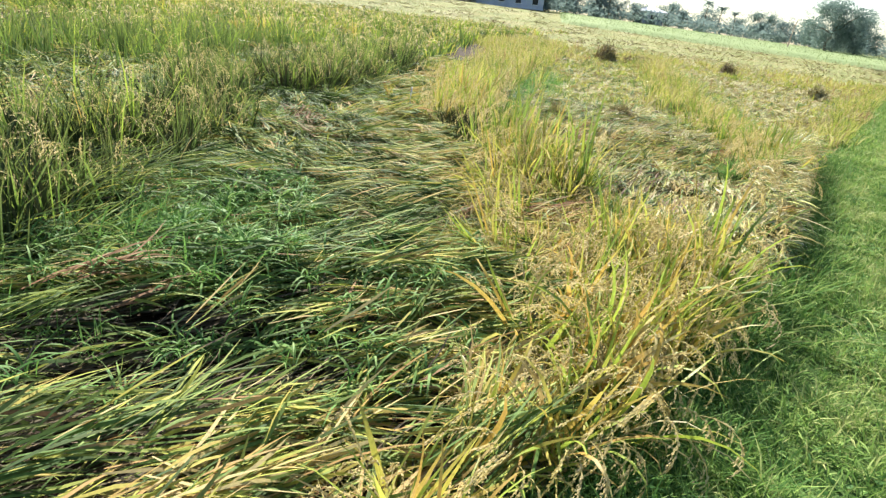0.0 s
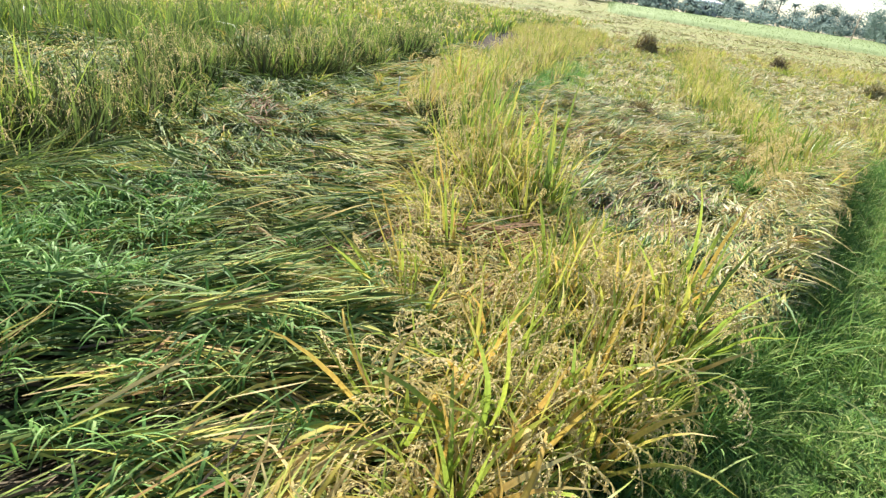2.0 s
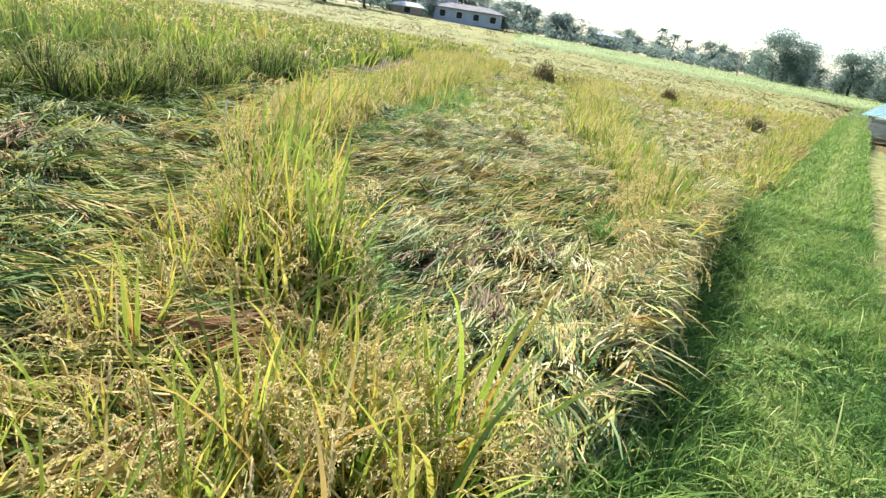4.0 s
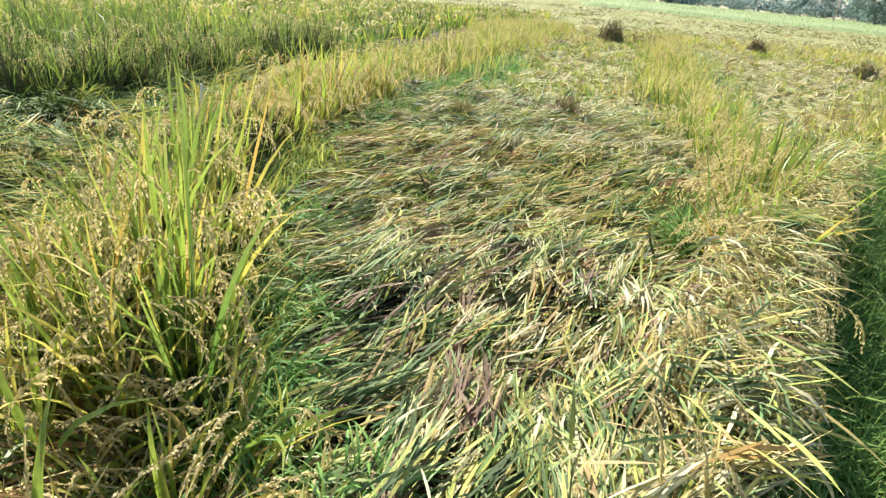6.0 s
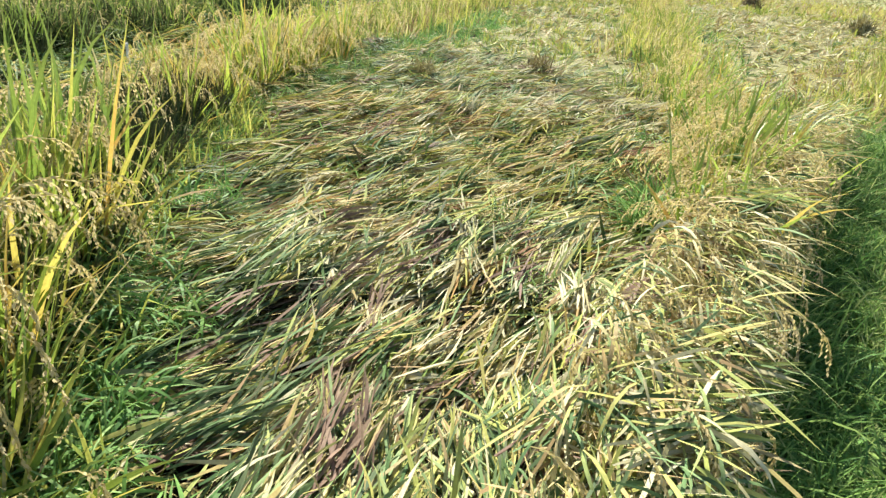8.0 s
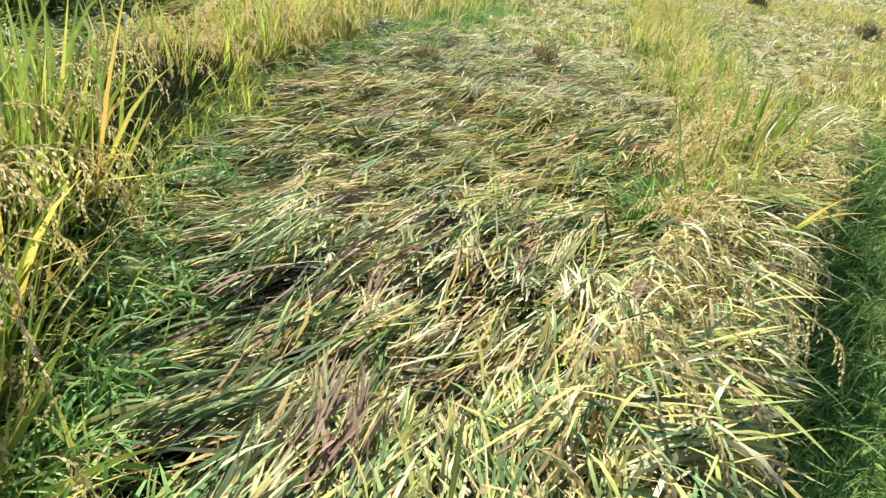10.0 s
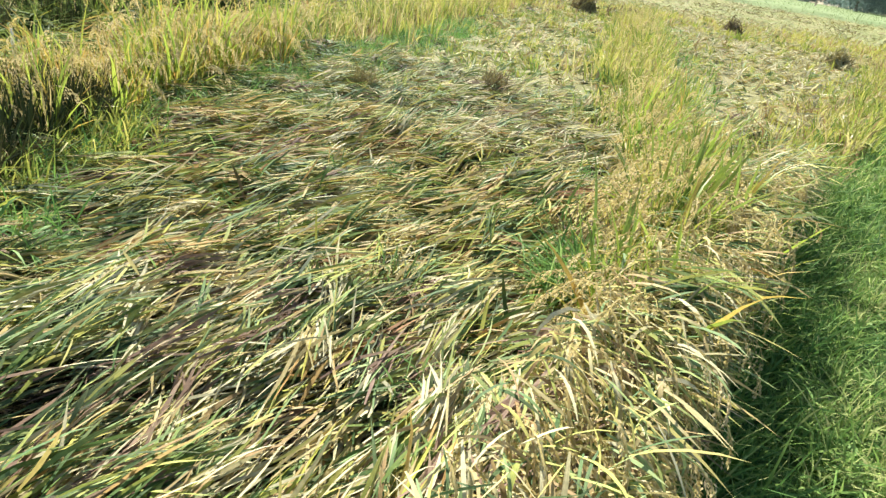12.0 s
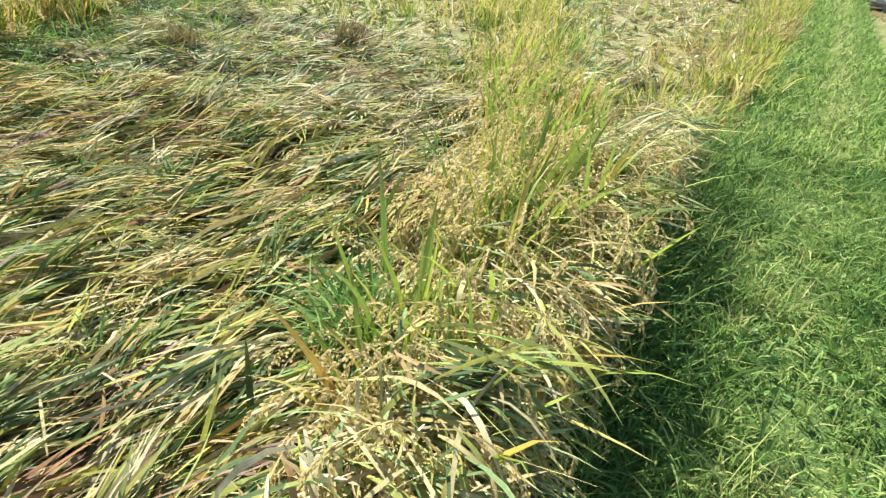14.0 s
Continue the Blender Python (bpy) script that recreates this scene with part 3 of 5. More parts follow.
# the second patch gets its own shade-coloured under-layer
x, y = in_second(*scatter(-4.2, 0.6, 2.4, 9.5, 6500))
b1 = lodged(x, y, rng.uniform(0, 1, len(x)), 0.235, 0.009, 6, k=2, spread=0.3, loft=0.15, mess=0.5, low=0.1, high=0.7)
tagged(link_arrays("gap_shade_stems", joined([a1, b1]), MAT_GAP_SHADE), "low stems under the flattened rice, gap shade in their dark colour", "rice stems", kind="stuff")
x, y = in_second(*scatter(-3.4, 0.5, 2.4, 6.8, 4700))
x, y = keep(rng.uniform(0, 1, len(x)) > 0.4 * np.clip(1 - (x - divider_right(y)) / 1.1, 0, 1), x, y)
far_half = y + rng.normal(0, 1.1, len(x)) > 5.3
t = np.where((rng.uniform(0, 1, len(x)) < 0.05) & ~far_half, -0.1, tones_second(x, y) + 0.1 * far_half)
b7 = locks(x[far_half], y[far_half], t[far_half], 0.23, 0.0098, 17, 0.028, k=3, mess=0.32, loft=0.18, spread=0.25, mixed=0.3, wob=0.22)
x, y, t = keep(~far_half, x, y, t)
b3 = locks(x, y, t, 0.215, 0.009, 18, 0.026, k=3, mess=0.3, loft=0.17, spread=0.25, mixed=0.3, wob=0.22)
x, y = in_second(*scatter(-4.2, 0.8, 6.8, 9.6, 2600))
x, y = keep(rng.uniform(0, 1, len(x)) > 0.3 * np.clip(1 - (x - divider_right(y)) / 1.1, 0, 1), x, y)
b4 = locks(x, y, tones_second(x, y) + 0.06, 0.2, 0.011, 13, 0.03, k=2, mess=0.55, loft=0.25, spread=0.3, mixed=0.17)
# single broad dry leaves on top
x, y = in_second(*scatter(-2.2, 0.5, 2.4, 5.2, 2600))
b5 = lodged(x, y, np.clip(tones_second(x, y) + 0.12, 0, 1), 0.21, 0.0098, 1, k=4, loft=0.24, mess=0.36)
b5[0][:, 2] += 0.05
x, y = in_second(*scatter(-3.6, 0.5, 4.8, 8.8, 3600))
b6 = lodged(x, y, np.where(rng.uniform(0, 1, len(x)) < 0.06, -0.1, rng.uniform(0.25, 1, len(x))), 0.23, 0.0125, 1, k=3, loft=0.3, mess=0.5)
b6[0][:, 2] += 0.05
x, y = scatter(-10, 2.6, 9.5, 38, 9000)
m = (x > divider_right(y) - 0.1) & (x < rice_edge(y)) & (rng.uniform(0, 1, len(x)) < np.interp(y, [9.5, 38], [1, 0.4]))
x, y = keep(m, x, y)
b2 = lifted(lodged(x, y, tones_far(x, y), 0.22, 0.022, 8, k=2, spread=0.9, loft=0.35))
tagged(link_arrays("lodged_rice", joined([b2, b3, b4, b5]), MAT_LODGED), "flattened pale straw coloured rice with dry leaves", "rice crop", kind="stuff")
tagged(link_arrays("lodged_rice", joined([b6, b7]), MAT_FLAT), "flattened olive and golden rice stems combed one way", "rice crop", kind="stuff")

# ears lying among the flattened stems
n = 750
x, y = scatter(-3.6, 0.5, 2.6, 8.0, 4 * n)
x, y = keep((x > divider_right(y) + 0.05) & (x < rice_edge(y)), x, y)
x, y = x[:n], y[:n]
p1 = panicle_arrays(np.stack([x, y, mat_height(x, y) * 0.95 + 0.02], -1), lay_heading(x, y) + rng.normal(0, 0.5, len(x)), rng.uniform(0.0, 0.4, len(x)), 0.2, 5, 7, size=0.012, droop=0.7, solid=False)
n = 1000
x, y = scatter(-4.5, -0.9, -0.5, 5, 3 * n)
x, y = keep((x > stand_left(y)) & (x < divider_left(y)) & ((y > 0.5) | (x > -1.3)), x, y)
x, y = x[:n], y[:n]
p2 = panicle_arrays(np.stack([x, y, mat_height(x, y) * 0.95 + 0.02], -1), lay_heading(x, y) + rng.normal(0, 0.4, len(x)), rng.uniform(0.0, 0.4, len(x)), 0.2, 4, 7, size=0.012, droop=0.7, solid=False)
tagged(link_arrays("rice_ears", joined([p1, p2]), MAT_GRAIN), "ripe golden rice ears lying on the flattened crop", "rice ears", kind="stuff")

# fringe that leans out over the path
n = 3600
y = rng.uniform(2.5, 7.8, n)
x = rice_edge(y) - 0.36 * rng.uniform(0.0, 1, n) ** 1.6
h = np.radians(np.interp(y, [2.5, 3, 4.5, 7], [-80, -50, -25, -5])) + rng.normal(0, 0.7, n)
f1 = blade_arrays(np.stack([x, y, rng.uniform(0.1, 0.46, n) * np.clip((y - 2.5) / 1.0, 0.15, 1)], -1), h, rng.uniform(0.0, 0.8, n) * np.clip((y - 2.5) / 1.1, 0.25, 1), rng.uniform(0.2, 1.5, n), rng.uniform(0.09, 0.23, n),
                  rng.uniform(0.005, 0.0100, n), np.clip(rng.beta(1.5, 1.3, n), 0.1, 1), twist=rng.uniform(-0.9, 0.9, n), curl=rng.normal(0, 0.3, n))
n = 90
y = rng.uniform(2.9, 7.8, n)
x = rice_edge(y) - rng.uniform(0.0, 0.12, n)
f3 = blade_arrays(np.stack([x, y, rng.uniform(0.22, 0.48, n)], -1), rng.normal(-0.5, 0.4, n), rng.uniform(0.0, 0.35, n), rng.uniform(0.1, 0.6, n), rng.uniform(0.2, 0.36, n),
                  rng.uniform(0.008, 0.013, n), rng.uniform(0.4, 0.9, n), k=5, twist=rng.uniform(-0.7, 0.7, n))
n = 800
y = rng.uniform(3.6, 5.4, n)
x = rice_edge(y) - rng.uniform(-0.02, 0.3, n)
f4 = blade_arrays(np.stack([x, y, 0.16 + 0.3 * rng.uniform(0, 1, n)], -1), rng.normal(-0.9, 0.6, n), rng.uniform(-0.1, 0.7, n), rng.uniform(0.6, 2.2, n), rng.uniform(0.1, 0.26, n),
                  rng.uniform(0.007, 0.013, n), np.clip(rng.normal(0.74, 0.22, n), 0.2, 1), twist=rng.uniform(-0.9, 0.9, n), curl=rng.normal(0, 0.3, n))
tagged(link_arrays("rice_fringe", joined([f1, f3, f4]), MAT_LODGED), "dry pale rice leaves leaning over the grassy path", "rice crop", kind="stuff")
n = 300
y = rng.uniform(3.3, 6.9, n)
x = rice_edge(y) - rng.uniform(0.0, 0.3, n)
y[:180] = rng.uniform(3.7, 5.6, 180)
x[:180] = rice_edge(y[:180]) - rng.uniform(-0.03, 0.36, 180)
f2 = panicle_arrays(np.stack([x, y, rng.uniform(0.26, 0.48, n)], -1), rng.normal(-0.4, 0.6, n), rng.uniform(0.2, 0.8, n), rng.uniform(0.2, 0.3, n), 8, 9, size=0.0135, droop=2.4, solid=False, reach_of=(0.2, 0.3), loose=0.12)
tagged(link_arrays("rice_ears", f2, MAT_GRAIN), "pale golden rice ears hanging over the path edge", "rice ears", kind="stuff")


# ---- standing rice ----
def hill_arrays(x, y, height, blades, width, tone, k=4, lean=0.3, foot=0.035):
    """Many hills of rice at once: every hill has its own height and tone."""
    i = np.repeat(np.arange(len(x)), blades)
    n = len(i)
    h = rng.uniform(-math.pi, math.pi, n)
    r = np.abs(rng.normal(0, foot, n))
    base = np.stack([x[i] + np.cos(h) * r, y[i] + np.sin(h) * r, np.zeros(n)], -1)
    return blade_arrays(base, h + rng.normal(0, 0.4, n), rng.normal(1.40, 0.13, n), np.abs(rng.normal(lean, 0.5, n)), height[i] * rng.uniform(0.55, 1.15, n),
                        width * rng.uniform(0.7, 1.35, n), np.clip(tone[i] + rng.normal(0, 0.16, n), 0, 1), k=k, grow=2.2, twist=rng.uniform(-1.2, 1.2, n), curl=rng.normal(0, 0.3, n))


def part(name, bm, material, parent, label=""):
    me = bpy.data.meshes.new(name)
    bm.to_mesh(me)
    bm.free()
    me.materials.append(material)
    ob = new(name, me)
    if parent:
        ob.parent = parent
    if label:
        ob["label"] = label
    return ob


def one(v):
    return np.array([v], float)


def rice_plant(blades, ears, height, dry, out):
    """One hill of rice: a body of thin foliage, broad leaves and drooping ears round one root."""
    root = new("rice_plant")
    n = blades
    a = rng.uniform(-math.pi, math.pi, n)
    r = np.abs(rng.normal(0, 0.04, n))
    base = np.stack([np.cos(a) * r, np.sin(a) * r, np.full(n, -0.01)], -1)
    body = blade_arrays(base, a + rng.normal(0, 0.5, n), rng.normal(1.34, 0.16, n), np.abs(rng.normal(out, 0.6, n)), height * rng.uniform(0.4, 1.0, n), rng.uniform(0.006, 0.012, n),
                        np.clip(rng.beta(2, 2.0, n) + dry, 0, 1), k=5, grow=2.0, twist=rng.uniform(-1.0, 1.0, n), curl=rng.normal(0, 0.35, n))
    ob = link_arrays("foliage", body, MAT_RICE, root)
    ob["kind"] = "stuff"
    for _ in range(10):
        a = rng.uniform(-math.pi, math.pi)
        leaf = blade_arrays(np.array([[math.cos(a) * 0.04, math.sin(a) * 0.04, 0.02]]), one(a), one(rng.normal(1.38, 0.14)), one(abs(rng.normal(out * 0.8, 0.5))), one(height * rng.uniform(0.75, 1.25)),
                            one(rng.uniform(0.012, 0.022)), one(np.clip(rng.uniform(0.2, 0.8) + dry * 0.5, 0, 1)), k=7, grow=2.4, twist=one(rng.uniform(-0.9, 0.9)), curl=one(rng.normal(0, 0.3)))
        link_arrays("leaf", leaf, MAT_RICE, root)
    for _ in range(ears):
        a = rng.uniform(-math.pi, math.pi)
        r = rng.uniform(0.03, 0.14)
        ear = panicle_arrays(np.array([[math.cos(a) * r, math.sin(a) * r, height * rng.uniform(0.4, 0.78)]]), one(a), one(rng.uniform(0.6, 1.2)), one(rng.uniform(0.24, 0.38)), 8, 9, size=0.0145, droop=2.5, reach_of=(0.19, 0.29), loose=0.11, solid=False)
        link_arrays("ear", ear, MAT_GRAIN, root, "drooping golden ear")
    return root


def hills(left, right, y0, y1, gap, drop=0.0, inset=0.04):
    spots = []
    for yy in np.arange(y0, y1, gap):
        for xx in np.arange(left(yy) + inset, right(yy) - inset * 0.5, gap):
            if rng.uniform() > drop:
                spots.append((xx + rng.uniform(-0.07, 0.07), yy + rng.uniform(-0.07, 0.07)))
    return spots


def plant_group(spots, variants, group, label, low=0.8, high=1.15, tilt=0.0, toward=0.0):
    for i, (px, py) in enumerate(spots):
        base = variants[int(rng.integers(len(variants)))] if i >= len(variants) else variants[i]
        s = rng.uniform(low, high) * (1 + 0.15 * float(wave(px, py, 2.6, 3.3)))
        way = toward + rng.normal(0, 0.6)
        axis = Vector((-math.sin(way), math.cos(way), 0))
        m = (Matrix.Translation((px, py, 0.01)) @ Matrix.Rotation(abs(tilt + rng.normal(0, 0.12)), 4, axis) @ Matrix.Rotation(rng.uniform(-3.1, 3.1), 4, "Z") @ Matrix.Scale(s, 4))
        if i < len(variants):
            base.matrix_basis = m
            tagged(base, label, "rice plant", group)
        else:
            copy_thing(base, Matrix.Identity(4)).matrix_basis = m


PLANTS = [rice_plant(48, 9, 0.86, d, o) for d, o in ((0.0, 0.5), (0.14, 0.9), (0.18, 0.7), (-0.12, 0.5))]
plant_group(hills(divider_left, divider_right, 3.0, 4.1, 0.155, 0.06), PLANTS, "rice plants of the dividing row", "upright green and yellow rice plant with drooping ears", 0.7, 1.12, 0.06, -0.5)
PLANTS = [rice_plant(34, 9, 0.68, d, o) for d, o in ((0.1, 0.6), (0.26, 0.9), (0.36, 0.7))]
plant_group(hills(divider_left, divider_right, 4.1, 5.1, 0.22, 0.72) + hills(divider_left, divider_right, 5.1, 8.4, 0.2, 0.15), PLANTS, "golden rice plants of the dividing row",
            "golden green rice plant with drooping ears", 0.7, 1.1, 0.1, -0.5)
PLANTS = [rice_plant(24, 11, 0.54, d, o) for d, o in ((0.36, 1.5), (0.5, 1.9), (0.22, 1.2))]
plant_group(hills(divider_left, divider_right, -0.4, 1.35, 0.19, 0.1), PLANTS, "collapsed rice plants at the path edge", "collapsed straw yellow rice plant with hanging ears", 0.75, 1.1, 0.42, -0.6)
PLANTS = [rice_plant(34, 12, 0.70, d, o) for d, o in ((0.1, 0.6), (0.42, 1.2), (0.3, 0.9), (0.02, 0.5))]
plant_group(hills(divider_left, divider_right, 1.35, 2.35, 0.18, 0.08), PLANTS, "rice plants at the path corner", "lime yellow rice plant with heavy ears", 0.7, 1.08, 0.2, -0.5)
PLANTS = [rice_plant(30, 11, 0.52, d, o) for d, o in ((0.15, 1.6), (0.3, 2.0))]
plant_group(hills(divider_left, divider_right, 2.38, 2.98, 0.17, 0.05), PLANTS, "low rice plants between the rows", "low sunken yellow rice plant with bent ears", 0.7, 1.0, 0.5, -0.5)
PLANTS = [rice_plant(30, 12, 0.58, d, o) for d, o in ((0.25, 0.9), (0.45, 1.5), (0.32, 0.8))]
bent = hills(lambda y: divider_left(y) - np.interp(y, [1.3, 1.9, 2.6, 2.9], [0.3, 0.65, 0.75, 0.4]), divider_left, 1.3, 2.95, 0.19, 0.15)
bent = [p for p in bent if math.hypot(p[0] + 0.98, p[1] - 2.32) > 0.36]
plant_group(bent, PLANTS, "bent rice plants beside the first patch", "bent golden brown rice plant with many ears", 0.7, 1.05, 0.5, 2.6)
PLANTS = [rice_plant(36, 11, 0.60, d, o) for d, o in ((-0.05, 0.6), (0.2, 1.2), (0.08, 0.8))]
plant_group(hills(second_left, second_right, 5.0, 7.0, 0.155, 0.05) + hills(second_left, second_right, 7.0, 8.6, 0.2, 0.15), PLANTS, "rice plants of the second row", "leaning yellow green rice plant beside the path", 0.7, 1.1, 0.3, 0.0)

# far end of both rows, and the low uneven row along the path
parts, ear_parts = [], []
for left, right, y0, y1, count, tall in ((divider_left, divider_right, 8.4, 33, 1000, 0.56), (second_left, second_right, 8.0, 30, 640, 0.48)):
    y = rng.uniform(y0, y1, count)
    x = left(y) + (right(y) - left(y)) * rng.normal(0.5, 0.29, count)
    x, y = keep(wave(x, y, 2.3, 4.1) > -0.5, x, y)
    count = len(x)
    hh = tall * rng.uniform(0.4, 1.1, count) * (1 + 0.35 * wave(x, y, 2.0, 1.4))
    parts.append(lifted(hill_arrays(x, y, hh, 16, 0.013, np.clip(rng.normal(0.58, 0.25, count) + 0.2 * wave(x, y, 1.6, 2), 0, 1), k=3, lean=0.7, foot=0.09)))
    ear_parts.append(lifted(panicle_arrays(np.stack([x, y, hh * 0.85], -1), rng.uniform(-3, 3, count), rng.uniform(0.6, 1.2, count), 0.24, 3, 4, size=0.024, droop=2.8, solid=False, axis_width=0.008)))
count = 750
y = 6.6 + 24 * rng.uniform(0, 1, count) ** 1.2
x = rice_edge(y) - np.abs(rng.normal(0, np.interp(y, [6.6, 9, 20], [0.28, 0.36, 0.5]), count)) - 0.03
hh = rng.uniform(0.1, 0.4, count) * (1 + 0.5 * wave(x, y, 1.7, 3.4))
parts.append(lifted(hill_arrays(x, y, hh, 14, 0.012, np.clip(rng.normal(0.6, 0.27, count) + 0.2 * wave(x, y, 1.6, 6), 0, 1), k=3, lean=1.2, foot=0.1)))
# the crop goes on, low and broken, to the end of the paddies
count = 1300
x, y = scatter(-14, 5, 24, 33, count)
x, y = keep((x < rice_edge(y)) & (wave(x, y, 0.9, 5.5) > -0.2), x, y)
parts.append(lifted(hill_arrays(x, y, rng.uniform(0.1, 0.35, len(x)), 12, np.repeat(np.interp(y, [24, 33], [0.03, 0.04]), 12), np.clip(rng.normal(0.68, 0.14, len(x)) + 0.12 * wave(x, y, 0.6, 2), 0, 1), k=2, lean=0.8, foot=0.2)))
count = 150
y = rng.uniform(2.9, 5.6, count)
x = divider_right(y) + np.abs(rng.normal(0.1, 0.14, count))
parts.append(hill_arrays(x, y, rng.uniform(0.2, 0.42, count), 12, 0.009, np.clip(rng.normal(0.45, 0.15, count), 0, 1), k=4, lean=1.3, foot=0.05))
# small upright tufts that came up again between the flattened stems
count = 1500
x, y = scatter(-6.5, 3, 6.5, 30, count)
m = (x > divider_right(y)) & (x < rice_edge(y)) & (wave(x, y, 1.2, 7.0) > -0.35) & ((x < second_right(y) + 0.2) | (y < 8) | (rng.uniform(0, 1, len(x)) < 0.35))
x, y = keep(m, x, y)
parts.append(hill_arrays(x, y, rng.uniform(0.12, 0.3, len(x)), 12, np.repeat(np.interp(y, [6, 27], [0.008, 0.03]), 12), np.clip(rng.normal(0.5, 0.28, len(x)), 0, 1), k=2, lean=0.9, foot=0.08))
tagged(link_arrays("rice_row", joined(parts), MAT_DRYRICE), "rows of standing yellow rice between flattened patches", "rice crop", kind="stuff")
tagged(link_arrays("rice_ears", joined(ear_parts), MAT_GRAIN), "golden ears of the standing rows", "rice ears", kind="stuff")

# the tall stand on the far side of the first patch, with hollows where it has fallen
gx, gy = np.meshgrid(np.arange(-11, -2.4, 0.17), np.arange(-5, 11, 0.17))
x, y = gx.ravel() + rng.uniform(-0.07, 0.07, gx.size), gy.ravel() + rng.uniform(-0.07, 0.07, gx.size)
deep = stand_left(y) - x + 0.12 * wave(x, y, 3.5, 2.0)
fallen = (deep > 1.0 + 0.4 * wave(x, y, 0.9, 3.0)) & (deep < 3.5 + 0.6 * wave(x, y, 0.7, 1.0))
m = (deep > 0) & ~(fallen & (rng.uniform(0, 1, len(x)) > 0.08)) & (rng.uniform(0, 1, len(x)) > np.where(deep < 1.6, 0.2, 0.4)) & (wave(x, y, 5.5, 4.4) > -0.3) & ((y > -1) | (deep < 1))
x, y = keep(m, x, y)
deep = stand_left(y) - x
hh = np.where(deep < 2, 0.85, 0.98) * rng.uniform(0.6, 1.12, len(x)) * (1 + 0.16 * wave(x, y, 2.4, 5.0) + 0.24 * wave(x, y, 5.5, 2.0))
near = (deep < 1.4) & (y > -1)
tone = np.clip(rng.normal(0.04, 0.18, len(x)) + 0.3 * wave(x, y, 1.9, 9.0), 0, 1)
parts = [hill_arrays(x[near], y[near], hh[near], 24, 0.0100, tone[near], k=4, lean=0.75, foot=0.05),
         hill_arrays(x[~near], y[~near], hh[~near], 11, 0.016, tone[~near], k=3, lean=0.7, foot=0.08)]
# dense inner stems whose dark colour deepens the shade low in the stand
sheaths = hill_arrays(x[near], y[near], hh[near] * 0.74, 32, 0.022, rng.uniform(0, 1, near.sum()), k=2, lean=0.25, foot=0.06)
# the same shade-coloured stems darken the foot of the dividing row
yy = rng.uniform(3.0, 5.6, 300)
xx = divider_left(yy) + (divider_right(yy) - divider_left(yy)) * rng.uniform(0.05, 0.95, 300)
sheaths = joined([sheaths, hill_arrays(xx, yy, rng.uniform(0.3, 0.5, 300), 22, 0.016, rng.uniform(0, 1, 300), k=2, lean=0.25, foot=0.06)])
tagged(link_arrays("rice_stems", sheaths, MAT_SHADED_SHEATH), "stems at the foot of the tall rice, shade in their dark colour", "rice stems", kind="stuff")
i = np.repeat(np.arange(len(x))[near], 3)
e1 = panicle_arrays(np.stack([x[i] + rng.normal(0, 0.07, len(i)), y[i] + rng.normal(0, 0.07, len(i)), hh[i] * rng.uniform(0.6, 0.9, len(i))], -1), rng.uniform(-3, 3, len(i)),
                    rng.uniform(0.5, 1.2, len(i)), 0.24, 4, 7, size=0.0145, droop=2.5, loose=0.2, solid=False)
# beyond it, out to the end of the field
count = 3800
x, y = rng.uniform(-45, -6, count), rng.uniform(4, 48, count)
m = (x < stand_left(y) - np.where(y < 11, 5.0, 0.1)) & (wave(x, y, 0.8, 0.6) > -0.3)
x, y = keep(m, x, y)
hh = 0.72 * rng.uniform(0.7, 1.1, len(x)) * (1 + 0.2 * wave(x, y, 1.4, 5.0))
tone = np.clip(rng.normal(0.34, 0.2, len(x)) + 0.25 * wave(x, y, 0.7, 9.0), 0, 1)
parts.append(hill_arrays(x, y, hh, 16, np.repeat(np.interp(y, [4, 48], [0.02, 0.08]), 16), tone, k=3, lean=0.6, foot=0.2))
i = np.repeat(np.arange(len(x)), 4)
m = len(i)
e2 = blade_arrays(np.stack([x[i] + rng.normal(0, 0.2, m), y[i] + rng.normal(0, 0.2, m), hh[i] * rng.uniform(0.6, 0.9, m)], -1), rng.uniform(-3, 3, m), rng.uniform(0.5, 1.2, m), 2.6,
                  0.3, np.interp(y[i], [4, 48], [0.018, 0.06]), rng.uniform(0, 1, m), k=3)
tagged(link_arrays("standing_rice", joined(parts), MAT_RICE), "tall dense standing rice, green and golden", "rice crop", kind="stuff")
tagged(link_arrays("rice_ears", joined([e1, e2]), MAT_GRAIN), "drooping golden ears of the tall standing rice", "rice ears", kind="stuff")
# fallen crop in its hollows and beyond
x, y = scatter(-11, -3, -1, 11, 4200)
x, y = keep(x < stand_left(y) - 0.7, x, y)
f5 = locks(x, y, np.clip(rng.beta(1.4, 2.0, len(x)) * 0.9, 0.1, 1), 0.5, 0.017, 9, 0.05, k=2, mess=0.4, loft=0.2, spread=0.2, mixed=0.2)
x, y = scatter(-30, -4, 4, 40, 6500)
x, y = keep((x < stand_left(y) - 0.8) & ((x < -10.5) | (y > 10.5)), x, y)
f6 = lifted(lodged(x, y, rng.uniform(0.2, 0.8, len(x)), 0.6, 0.035, 5, k=2, spread=0.4, loft=0.3))
tagged(link_arrays("lodged_rice", joined([f5, f6]), MAT_FLAT), "fallen green and straw coloured rice behind the tall stand", "rice crop", kind="stuff")


